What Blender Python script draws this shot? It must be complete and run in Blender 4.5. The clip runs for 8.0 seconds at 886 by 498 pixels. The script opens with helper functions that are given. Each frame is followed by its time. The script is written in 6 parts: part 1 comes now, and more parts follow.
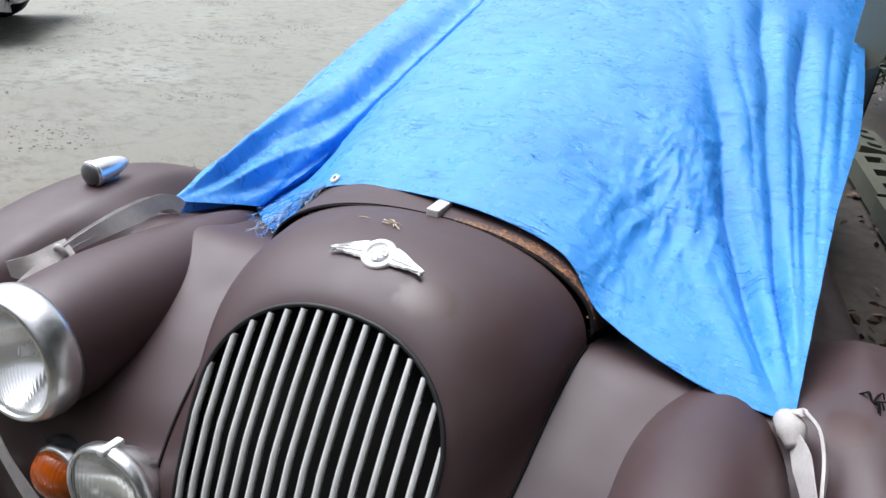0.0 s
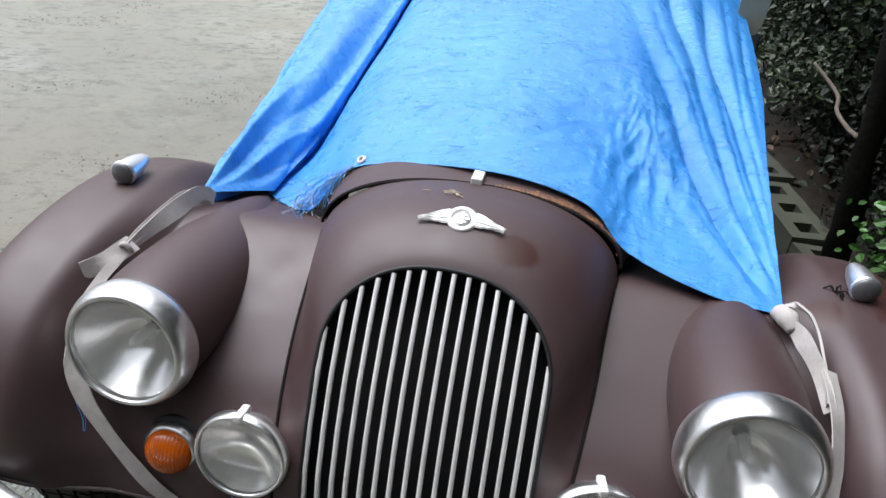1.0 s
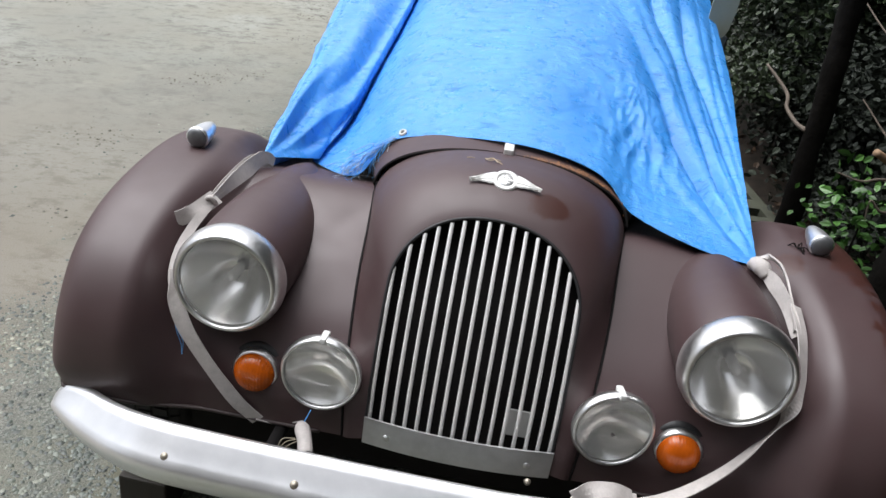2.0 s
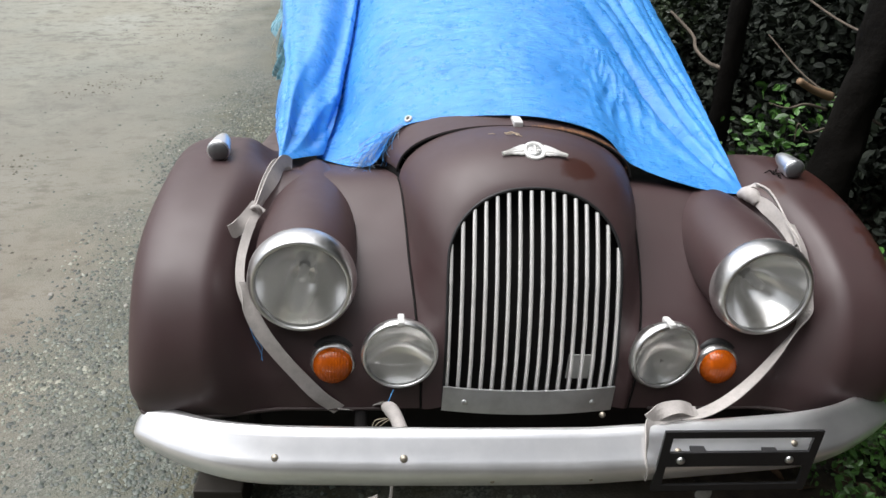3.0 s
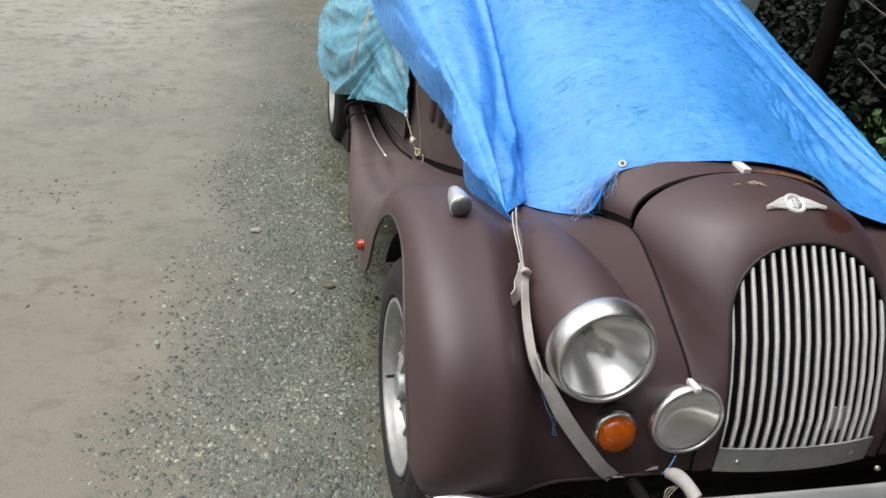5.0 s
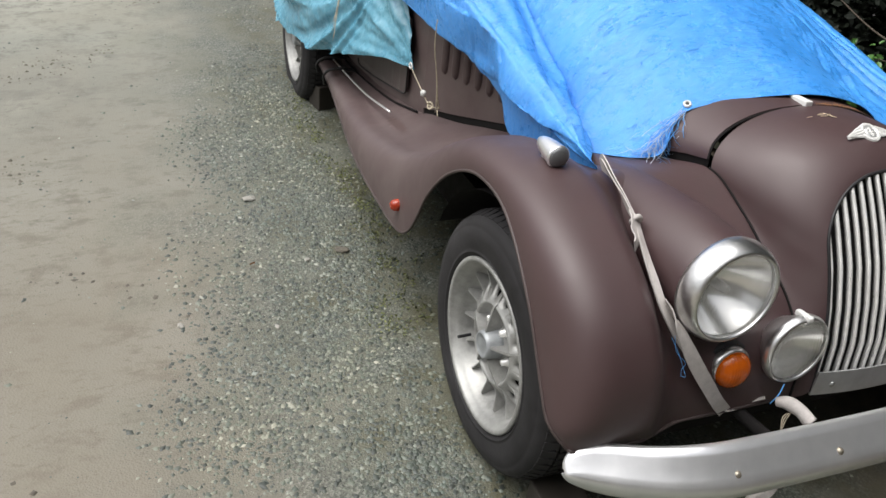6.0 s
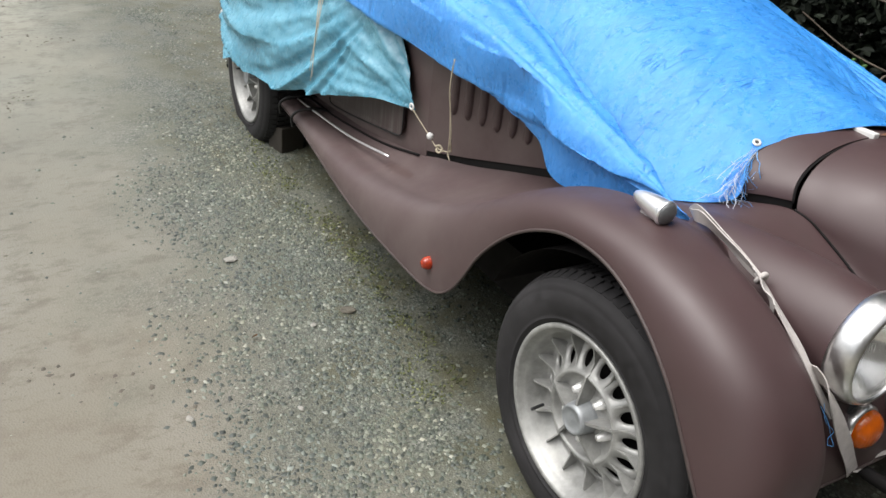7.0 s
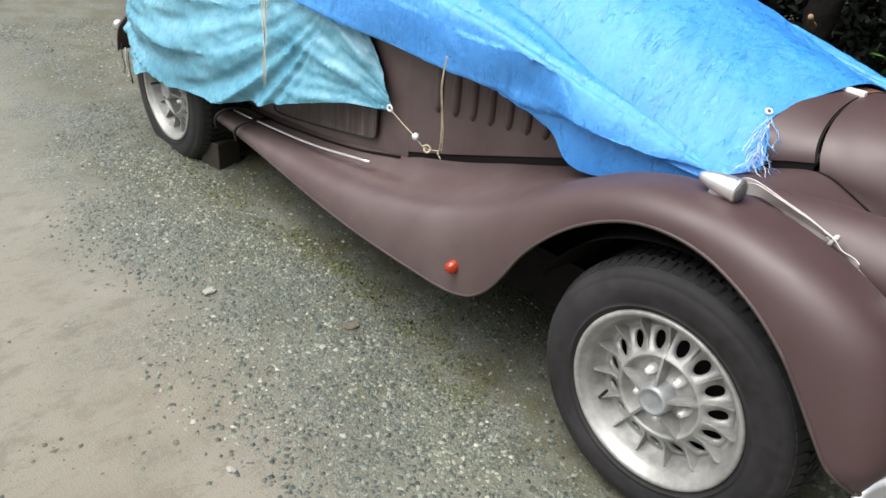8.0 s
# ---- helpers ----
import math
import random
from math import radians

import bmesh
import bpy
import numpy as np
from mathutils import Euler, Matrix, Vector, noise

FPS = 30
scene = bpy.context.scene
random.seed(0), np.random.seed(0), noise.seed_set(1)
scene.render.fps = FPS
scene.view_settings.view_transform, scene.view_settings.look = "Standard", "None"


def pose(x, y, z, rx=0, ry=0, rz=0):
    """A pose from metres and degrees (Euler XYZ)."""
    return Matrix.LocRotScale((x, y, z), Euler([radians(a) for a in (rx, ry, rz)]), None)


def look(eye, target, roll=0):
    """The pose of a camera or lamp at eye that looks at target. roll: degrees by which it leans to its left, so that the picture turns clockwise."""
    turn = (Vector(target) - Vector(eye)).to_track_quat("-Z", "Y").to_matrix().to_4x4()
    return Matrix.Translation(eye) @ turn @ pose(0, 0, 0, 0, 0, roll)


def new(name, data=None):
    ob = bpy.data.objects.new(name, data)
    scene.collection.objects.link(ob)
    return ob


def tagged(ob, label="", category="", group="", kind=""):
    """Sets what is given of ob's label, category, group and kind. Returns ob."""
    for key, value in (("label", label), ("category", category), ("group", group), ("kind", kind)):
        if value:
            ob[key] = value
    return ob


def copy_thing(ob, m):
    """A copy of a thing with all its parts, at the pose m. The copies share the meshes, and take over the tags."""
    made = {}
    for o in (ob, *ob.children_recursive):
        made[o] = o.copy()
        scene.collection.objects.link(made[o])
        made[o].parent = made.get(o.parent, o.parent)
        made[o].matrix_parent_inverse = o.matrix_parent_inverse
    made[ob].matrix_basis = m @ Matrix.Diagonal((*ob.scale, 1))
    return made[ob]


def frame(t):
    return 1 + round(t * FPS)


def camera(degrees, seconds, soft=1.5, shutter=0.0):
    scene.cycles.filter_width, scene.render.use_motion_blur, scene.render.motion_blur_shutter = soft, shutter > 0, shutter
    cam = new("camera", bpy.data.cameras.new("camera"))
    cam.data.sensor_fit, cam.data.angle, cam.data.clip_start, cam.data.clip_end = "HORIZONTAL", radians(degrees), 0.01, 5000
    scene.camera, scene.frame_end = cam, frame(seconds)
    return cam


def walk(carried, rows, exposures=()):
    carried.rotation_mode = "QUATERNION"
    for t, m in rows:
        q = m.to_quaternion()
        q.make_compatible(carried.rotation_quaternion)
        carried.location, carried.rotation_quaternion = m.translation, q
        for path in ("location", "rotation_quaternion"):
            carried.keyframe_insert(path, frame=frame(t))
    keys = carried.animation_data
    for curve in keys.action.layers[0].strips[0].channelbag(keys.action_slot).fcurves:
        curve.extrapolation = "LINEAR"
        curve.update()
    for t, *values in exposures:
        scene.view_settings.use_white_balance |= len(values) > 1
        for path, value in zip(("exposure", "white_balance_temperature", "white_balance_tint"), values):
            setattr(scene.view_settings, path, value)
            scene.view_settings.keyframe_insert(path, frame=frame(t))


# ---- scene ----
cam = camera(61.6, 8.0)
PATH = [
    (0, (0.443, -0.967, 1.329), (-0.262, 0.703, 0.484), 4.9),
    (0.5, (0.306, -1.095, 1.353), (-0.096, 0.662, 0.487), 4.4),
    (1, (0.148, -1.259, 1.377), (-0.126, 0.513, 0.491), 5.3),
    (1.5, (0.084, -1.407, 1.389), (-0.084, 0.389, 0.525), 8.2),
    (2, (-0.009, -1.55, 1.403), (-0.126, 0.238, 0.515), 8.5),
    (2.2, (-0.025, -1.576, 1.409), (-0.137, 0.2, 0.497), 5.9),
    (3.3, (-0.52, -1.67, 1.433), (-0.185, 0.063, 0.493), 5.2),
    (3.5, (-0.609, -1.673, 1.43), (-0.225, 0.038, 0.468), 5.6),
    (4, (-0.789, -1.636, 1.443), (-0.44, 0.05, 0.425), 4.1),
    (4.5, (-0.905, -1.519, 1.445), (-0.496, 0.176, 0.465), 5.2),
    (4.7, (-0.974, -1.47, 1.477), (-0.579, 0.251, 0.539), 6.1),
    (5.8, (-1.4, -1.289, 1.415), (-0.73, 0.319, 0.433), 6.4),
    (6, (-1.476, -1.251, 1.41), (-0.783, 0.324, 0.392), 6.4),
    (6.5, (-1.613, -1.096, 1.378), (-0.818, 0.448, 0.386), 5.8),
    (7, (-1.739, -0.886, 1.379), (-0.794, 0.597, 0.426), 6.5),
    (7.5, (-1.861, -0.734, 1.377), (-0.768, 0.645, 0.426), 7.1),
    (8, (-2.052, -0.584, 1.369), (-0.822, 0.667, 0.409), 4.5),
]
walk(cam, [(t, look(eye, target, roll)) for t, eye, target, roll in PATH], [(0.0, 0.20, 5950, 11), (0.5, 0.14, 6000, 11), (1.0, 0.09, 6050, 11), (2.2, 0.04, 6250, 11), (3.5, 0.03, 6400, 10), (4.5, -0.09, 6450, 10), (6.0, -0.01, 6500, 10), (6.5, 0.04, 6500, 10), (7.5, 0.20, 6500, 10), (8.0, 0.34, 6500, 10)])

# ---------------------------------------------------------------- world and light
world = bpy.data.worlds.new("overcast_sky")
scene.world = world
world.use_nodes = True
wn = world.node_tree
wn.nodes.clear()
sky = wn.nodes.new("ShaderNodeTexSky")
sky.sky_type = "NISHITA"
sky.sun_disc = False
sky.sun_elevation = radians(76)
sky.sun_rotation = radians(-75)
sky.air_density, sky.dust_density = 1.0, 6.0
grey = wn.nodes.new("ShaderNodeHueSaturation")
grey.inputs["Saturation"].default_value = 0.22
back = wn.nodes.new("ShaderNodeBackground")
back.inputs["Strength"].default_value = 0.205
wout = wn.nodes.new("ShaderNodeOutputWorld")
wn.links.new(sky.outputs[0], grey.inputs["Color"])
wn.links.new(grey.outputs[0], back.inputs["Color"])
wn.links.new(back.outputs[0], wout.inputs[0])

sun_data = bpy.data.lights.new("sun", "SUN")
sun_data.energy, sun_data.angle, sun_data.color = 2.65, radians(55), (1.0, 0.98, 0.95)
sun = new("sun", sun_data)
sun.matrix_world = look((-5.4, 1.7, 8.4), (0, 0.5, 0))


# ---------------------------------------------------------------- materials
def nodes_of(name):
    m = bpy.data.materials.new(name)
    m.use_nodes = True
    t = m.node_tree
    b = t.nodes["Principled BSDF"]
    return m, t, b


def node(t, kind, **values):
    n = t.nodes.new(kind)
    for key, value in values.items():
        n.inputs[key].default_value = value
    return n


def coords(t, scale=(1, 1, 1)):
    c = t.nodes.new("ShaderNodeTexCoord")
    m = t.nodes.new("ShaderNodeMapping")
    m.inputs["Scale"].default_value = scale
    t.links.new(c.outputs["Object"], m.inputs[0])
    return m.outputs[0]


def noise_tex(t, vec, scale, detail=4.0, rough=0.55):
    n = node(t, "ShaderNodeTexNoise", Scale=scale, Detail=detail, Roughness=rough)
    t.links.new(vec, n.inputs["Vector"])
    return n.outputs["Fac"]


def ramp(t, fac, stops):
    r = t.nodes.new("ShaderNodeValToRGB")
    while len(r.color_ramp.elements) < len(stops):
        r.color_ramp.elements.new(0.5)
    for e, (p, c) in zip(r.color_ramp.elements, stops):
        e.position, e.color = p, (*c, 1) if len(c) == 3 else c
    t.links.new(fac, r.inputs[0])
    return r.outputs[0]


def mixed(t, fac, a, b, blend="MIX"):
    m = t.nodes.new("ShaderNodeMix")
    m.data_type, m.blend_type = "RGBA", blend
    for sock, v in ((m.inputs[0], fac), (m.inputs[6], a), (m.inputs[7], b)):
        if isinstance(v, (int, float)):
            sock.default_value = v
        elif isinstance(v, tuple):
            sock.default_value = (*v, 1)
        else:
            t.links.new(v, sock)
    return m.outputs[2]


def bumped(t, b, height, strength, distance):
    n = node(t, "ShaderNodeBump", Strength=strength, Distance=distance)
    t.links.new(height, n.inputs["Height"])
    t.links.new(n.outputs[0], b.inputs["Normal"])


def plain(name, colour, rough, metal=0.0, vary=0.25, scale=30.0, bump=0.1, dist=0.001, spec=0.5):
    """A surface of one base colour with two scales of variation in tone, gloss and relief."""
    m, t, b = nodes_of(name)
    v = coords(t)
    big, small = noise_tex(t, v, scale * 0.15, 3), noise_tex(t, v, scale, 5, 0.65)
    lo = tuple(c * (1 - vary) for c in colour)
    hi = tuple(min(1, c * (1 + vary)) for c in colour)
    base = ramp(t, big, [(0.3, lo), (0.7, hi)])
    col = mixed(t, 0.35, base, ramp(t, small, [(0.35, lo), (0.65, hi)]))
    t.links.new(col, b.inputs["Base Color"])
    t.links.new(ramp(t, small, [(0.3, (rough * 0.85,) * 3), (0.7, (min(1, rough * 1.15),) * 3)]), b.inputs["Roughness"])
    b.inputs["Metallic"].default_value = metal
    b.inputs["Specular IOR Level"].default_value = spec
    bumped(t, b, small, bump, dist)
    return m


def stains(t, v, rag, ragged, places):
    """A mask of blots with ragged outlines, each a place and its half sizes."""
    total = None
    for place, size in places:
        at = t.nodes.new("ShaderNodeMapping")
        at.vector_type = "POINT"
        at.inputs["Scale"].default_value = tuple(1 / k for k in size)
        at.inputs["Location"].default_value = tuple(-p / k for p, k in zip(place, size))
        t.links.new(v, at.inputs[0])
        long = t.nodes.new("ShaderNodeVectorMath")
        long.operation = "LENGTH"
        t.links.new(at.outputs[0], long.inputs[0])
        off = node(t, "ShaderNodeMath")
        off.operation = "MULTIPLY_ADD"
        t.links.new(rag, off.inputs[0])
        off.inputs[1].default_value = ragged
        t.links.new(long.outputs["Value"], off.inputs[2])
        rng_map = node(t, "ShaderNodeMapRange")
        for key, val in zip(("From Min", "From Max", "To Min", "To Max"), (0.70 + 0.5 * ragged, 0.90 + 0.5 * ragged, 1.0, 0.0)):
            rng_map.inputs[key].default_value = val
        t.links.new(off.outputs[0], rng_map.inputs["Value"])
        total = rng_map.outputs[0] if total is None else mixed(t, 1.0, total, rng_map.outputs[0], "ADD")
    return total


def paint_material(name="faded_maroon_paint", rusty=()):
    m, t, b = nodes_of(name)
    v = coords(t)
    big, mid, fine = noise_tex(t, v, 2.2, 4), noise_tex(t, v, 14, 5), noise_tex(t, v, 160, 3)
    col = ramp(t, big, [(0.3, (0.050, 0.0275, 0.0285)), (0.7, (0.064, 0.0370, 0.0375))])
    col = mixed(t, ramp(t, mid, [(0.5, (0, 0, 0)), (0.8, (0.5, 0.5, 0.5))]), col, (0.062, 0.041, 0.040))
    specks = node(t, "ShaderNodeTexVoronoi", Scale=38.0)
    t.links.new(v, specks.inputs["Vector"])
    dots = ramp(t, specks.outputs["Distance"], [(0.015, (1, 1, 1)), (0.03, (0, 0, 0))])
    gate = ramp(t, noise_tex(t, v, 9, 2), [(0.62, (0, 0, 0)), (0.66, (1, 1, 1))])
    col = mixed(t, mixed(t, 1.0, dots, gate, "MULTIPLY"), col, (0.30, 0.26, 0.23))
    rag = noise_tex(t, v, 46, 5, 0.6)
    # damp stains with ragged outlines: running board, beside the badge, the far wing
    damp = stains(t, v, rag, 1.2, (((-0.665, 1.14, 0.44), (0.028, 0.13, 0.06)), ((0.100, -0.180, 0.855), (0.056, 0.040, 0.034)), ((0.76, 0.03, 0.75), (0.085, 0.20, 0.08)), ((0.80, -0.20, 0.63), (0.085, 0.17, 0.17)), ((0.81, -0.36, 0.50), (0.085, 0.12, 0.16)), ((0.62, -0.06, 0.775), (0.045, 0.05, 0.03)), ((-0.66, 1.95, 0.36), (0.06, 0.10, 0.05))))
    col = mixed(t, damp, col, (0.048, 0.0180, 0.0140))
    # dust tone growing rearwards; it also puts missing brightness into the colour there
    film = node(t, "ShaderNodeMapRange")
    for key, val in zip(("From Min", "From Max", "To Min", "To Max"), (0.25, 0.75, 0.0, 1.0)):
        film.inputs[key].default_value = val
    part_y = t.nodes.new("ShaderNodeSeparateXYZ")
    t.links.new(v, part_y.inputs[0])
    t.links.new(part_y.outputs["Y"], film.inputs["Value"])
    dust_pale = mixed(t, 1.0, film.outputs[0], ramp(t, noise_tex(t, v, 5, 5, 0.65), [(0.32, (0.25, 0.25, 0.25)), (0.62, (0.75, 0.75, 0.75))]), "MULTIPLY")
    col = mixed(t, dust_pale, col, (0.112, 0.084, 0.080))
    if rusty:
        grit = noise_tex(t, v, 190, 4, 0.7)
        col = mixed(t, stains(t, v, grit, 6.5, rusty), col, ramp(t, noise_tex(t, v, 90, 3), [(0.35, (0.10, 0.044, 0.024)), (0.65, (0.34, 0.165, 0.070))]))
    t.links.new(col, b.inputs["Base Color"])
    t.links.new(mixed(t, damp, ramp(t, mid, [(0.3, (0.45,) * 3), (0.7, (0.56,) * 3)]), (0.36, 0.36, 0.36)), b.inputs["Roughness"])
    b.inputs["Specular IOR Level"].default_value = 0.60
    bumped(t, b, fine, 0.05, 0.0006)
    return m


def tarp_material(name, dark, light, weave, wear, relief, gloss=0.30):
    """Woven polythene sheet: soft lustre, fine weave, short sharp creases lying across it."""
    m, t, b = nodes_of(name)
    v = coords(t)
    big, mid = noise_tex(t, v, 3.0, 5), noise_tex(t, v, 24, 6, 0.65)
    col = ramp(t, big, [(0.3, dark), (0.7, light)])
    col = mixed(t, ramp(t, mid, [(0.5, (0, 0, 0)), (0.75, (wear,) * 3)]), col, tuple(min(1, c * 1.1 + 0.04) for c in light))
    b.inputs["Specular IOR Level"].default_value = 0.75
    t.links.new(ramp(t, mid, [(0.3, (gloss * 0.85,) * 3), (0.7, (gloss * 1.25,) * 3)]), b.inputs["Roughness"])
    warp = t.nodes.new("ShaderNodeVectorMath")
    warp.operation = "ADD"
    wob = node(t, "ShaderNodeTexNoise", Scale=2.2, Detail=3.0)
    t.links.new(v, wob.inputs["Vector"])
    t.links.new(v, warp.inputs[0])
    t.links.new(wob.outputs["Color"], warp.inputs[1])
    stretch = t.nodes.new("ShaderNodeMapping")
    stretch.inputs["Scale"].default_value = (3.2, 9.0, 5.0)
    stretch.inputs["Rotation"].default_value = (0, 0, radians(12))
    t.links.new(warp.outputs[0], stretch.inputs[0])
    ridges = node(t, "ShaderNodeTexNoise", Scale=1.0, Detail=5.0, Roughness=0.55)
    ridges.noise_type = "RIDGED_MULTIFRACTAL"
    t.links.new(stretch.outputs[0], ridges.inputs["Vector"])
    line = ramp(t, ridges.outputs["Fac"], [(0.35, (0, 0, 0)), (0.95, (1, 1, 1))])
    fine = noise_tex(t, coords(t, (1, 2.2, 1)), weave, 3, 0.6)
    crumple = noise_tex(t, coords(t, (1.0, 2.6, 1.6)), 26, 4, 0.6)
    h = mixed(t, 0.12, mixed(t, 0.55, crumple, line), fine)
    # short dark creases: thin broken lines, slightly slanting, their shade put into the colour
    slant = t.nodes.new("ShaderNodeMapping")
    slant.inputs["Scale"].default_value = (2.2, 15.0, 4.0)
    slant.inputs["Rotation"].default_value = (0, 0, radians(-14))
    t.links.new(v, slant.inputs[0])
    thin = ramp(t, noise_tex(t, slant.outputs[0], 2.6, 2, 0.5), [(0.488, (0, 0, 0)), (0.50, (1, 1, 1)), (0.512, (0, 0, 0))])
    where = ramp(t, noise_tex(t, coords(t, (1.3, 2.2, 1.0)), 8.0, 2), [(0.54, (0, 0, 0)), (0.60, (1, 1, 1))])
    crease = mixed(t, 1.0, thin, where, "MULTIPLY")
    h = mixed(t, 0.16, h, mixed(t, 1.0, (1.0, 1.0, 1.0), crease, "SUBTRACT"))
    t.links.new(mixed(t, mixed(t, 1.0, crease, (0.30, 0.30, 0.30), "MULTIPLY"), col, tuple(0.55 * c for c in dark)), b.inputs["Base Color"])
    bumped(t, b, h, 1.0, relief)
    return m


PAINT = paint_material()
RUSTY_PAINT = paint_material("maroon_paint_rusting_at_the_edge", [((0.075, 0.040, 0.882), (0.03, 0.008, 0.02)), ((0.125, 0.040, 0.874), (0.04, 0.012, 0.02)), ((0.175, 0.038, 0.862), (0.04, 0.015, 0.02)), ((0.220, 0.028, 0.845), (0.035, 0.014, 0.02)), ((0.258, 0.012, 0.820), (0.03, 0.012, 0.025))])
ALU = plain("dull_aluminium", (0.87, 0.88, 0.895), 0.33, 0.88, 0.16, 9, 0.04, 0.0004)
CHROME = plain("pitted_chrome", (0.76, 0.76, 0.75), 0.33, 1.0, 0.15, 120, 0.08, 0.0004)
PLATE = plain("stained_aluminium", (0.60, 0.605, 0.61), 0.42, 0.85, 0.25, 26, 0.1, 0.0005)
SLAT = plain("brushed_slat_metal", (0.84, 0.835, 0.81), 0.32, 0.35, 0.12, 90, 0.05, 0.0004)
WHEEL = plain("silver_wheel_paint", (0.315, 0.315, 0.302), 0.42, 0.35, 0.40, 45, 0.16, 0.0008)
BEAD = plain("dusty_wing_edge", (0.052, 0.037, 0.035), 0.55, 0.0, 0.35, 40, 0.2, 0.0008)
HUB_GREY = plain("grey_hub_metal", (0.30, 0.315, 0.325), 0.45, 0.4, 0.25, 60, 0.2, 0.0008)
RUBBER = plain("tyre_rubber", (0.021, 0.020, 0.021), 0.72, 0.0, 0.6, 38, 0.25, 0.001, 0.3)
BRONZE = plain("dull_brown_bolt", (0.30, 0.27, 0.22), 0.4, 0.8, 0.3, 90, 0.2, 0.0006)
BLACK = plain("black_rubber_seal", (0.012, 0.012, 0.013), 0.55, 0.0, 0.3, 50, 0.1, 0.0005)
# near-black: puts the shade of gaps, housings and underside into the colour
SHADE = plain("black_gap_shade", (0.009, 0.008, 0.008), 0.85, 0.0, 0.4, 20, 0.3, 0.002, 0.2)
STRAP = plain("beige_webbing", (0.46, 0.43, 0.41), 0.85, 0.0, 0.16, 260, 0.5, 0.0008, 0.2)
ROPE = plain("weathered_string", (0.42, 0.37, 0.28), 0.9, 0.0, 0.3, 300, 0.5, 0.001, 0.1)
WHITE_PLASTIC = plain("white_plastic", (0.66, 0.66, 0.64), 0.45, 0.0, 0.08, 60, 0.05, 0.0004)
REFLECTOR = plain("lamp_reflector", (0.97, 0.97, 0.96), 0.19, 1.0, 0.05, 40, 0.10, 0.0004)
PLANK = plain("wet_dark_wood", (0.030, 0.025, 0.019), 0.7, 0.0, 0.4, 25, 0.5, 0.002)
CONCRETE = plain("mossy_concrete", (0.075, 0.080, 0.055), 0.9, 0.0, 0.35, 18, 0.5, 0.003)
BARK = plain("dark_bark", (0.008, 0.007, 0.006), 0.9, 0.0, 0.45, 30, 0.9, 0.008, 0.12)
CUT_WOOD = plain("cut_wood", (0.26, 0.17, 0.10), 0.8, 0.0, 0.25, 50, 0.3, 0.001)
DEAD_WOOD = plain("weathered_dead_wood", (0.13, 0.105, 0.082), 0.85, 0.0, 0.3, 60, 0.5, 0.001)
STRAW = plain("dry_straw", (0.50, 0.40, 0.28), 0.8, 0.0, 0.3, 200, 0.2, 0.0004)
RUST = plain("rust", (0.36, 0.16, 0.065), 0.9, 0.0, 0.5, 120, 0.5, 0.0012)
STONE = plain("pale_stone", (0.27, 0.26, 0.23), 0.75, 0.0, 0.25, 80, 0.5, 0.003)
SILVER = plain("silver_car_paint", (0.45, 0.46, 0.47), 0.3, 0.4, 0.06, 8, 0.02, 0.0005)
DARK_GLASS = plain("dark_window", (0.02, 0.022, 0.024), 0.06, 0.0, 0.1, 10, 0.0, 0.0003)
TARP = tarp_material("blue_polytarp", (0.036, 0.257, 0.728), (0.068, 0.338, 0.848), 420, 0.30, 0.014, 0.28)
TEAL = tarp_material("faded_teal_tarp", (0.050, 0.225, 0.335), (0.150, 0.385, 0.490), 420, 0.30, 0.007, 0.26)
THREAD_BLUE = plain("blue_thread", (0.12, 0.40, 0.85), 0.6, 0.0, 0.2, 200, 0.1, 0.0004)
THREAD_WHITE = plain("pale_thread", (0.66, 0.72, 0.80), 0.7, 0.0, 0.2, 200, 0.1, 0.0004)


def door_material():
    """The paint under a grey film of dust, washed down in streaks."""
    m, t, b = nodes_of("dusty_streaked_paint")
    v = coords(t)
    streak = noise_tex(t, coords(t, (1.0, 30.0, 1.6)), 2.0, 4, 0.6)
    cloud = noise_tex(t, v, 7, 4)
    dust = mixed(t, 1.0, ramp(t, streak, [(0.42, (0, 0, 0)), (0.58, (1, 1, 1))]), ramp(t, cloud, [(0.35, (0.3, 0.3, 0.3)), (0.6, (1, 1, 1))]), "MULTIPLY")
    t.links.new(mixed(t, dust, (0.048, 0.030, 0.030), (0.100, 0.088, 0.082)), b.inputs["Base Color"])
    t.links.new(ramp(t, streak, [(0.3, (0.45,) * 3), (0.7, (0.7,) * 3)]), b.inputs["Roughness"])
    bumped(t, b, noise_tex(t, v, 160, 3), 0.06, 0.0006)
    return m


DOOR_PAINT = door_material()


def lens_material(name, colour, rough, ribs, depth):
    """Pressed glass, ribbed and slightly dulled by dust."""
    m, t, b = nodes_of(name)
    b.inputs["Base Color"].default_value = (*colour, 1)
    b.inputs["Transmission Weight"].default_value = 0.95
    b.inputs["Roughness"].default_value = rough
    b.inputs["IOR"].default_value = 1.45
    w = node(t, "ShaderNodeTexWave", Scale=ribs, Distortion=0.4)
    w.wave_type, w.bands_direction = "BANDS", "X"
    t.links.new(coords(t), w.inputs["Vector"])
    bumped(t, b, w.outputs["Fac"], depth, 0.0006)
    return m


LENS = lens_material("fluted_lamp_glass", (0.99, 0.99, 0.98), 0.01, 46, 0.17)
FOG_LENS = lens_material("spot_lamp_glass", (0.98, 0.98, 0.96), 0.02, 36, 0.40)


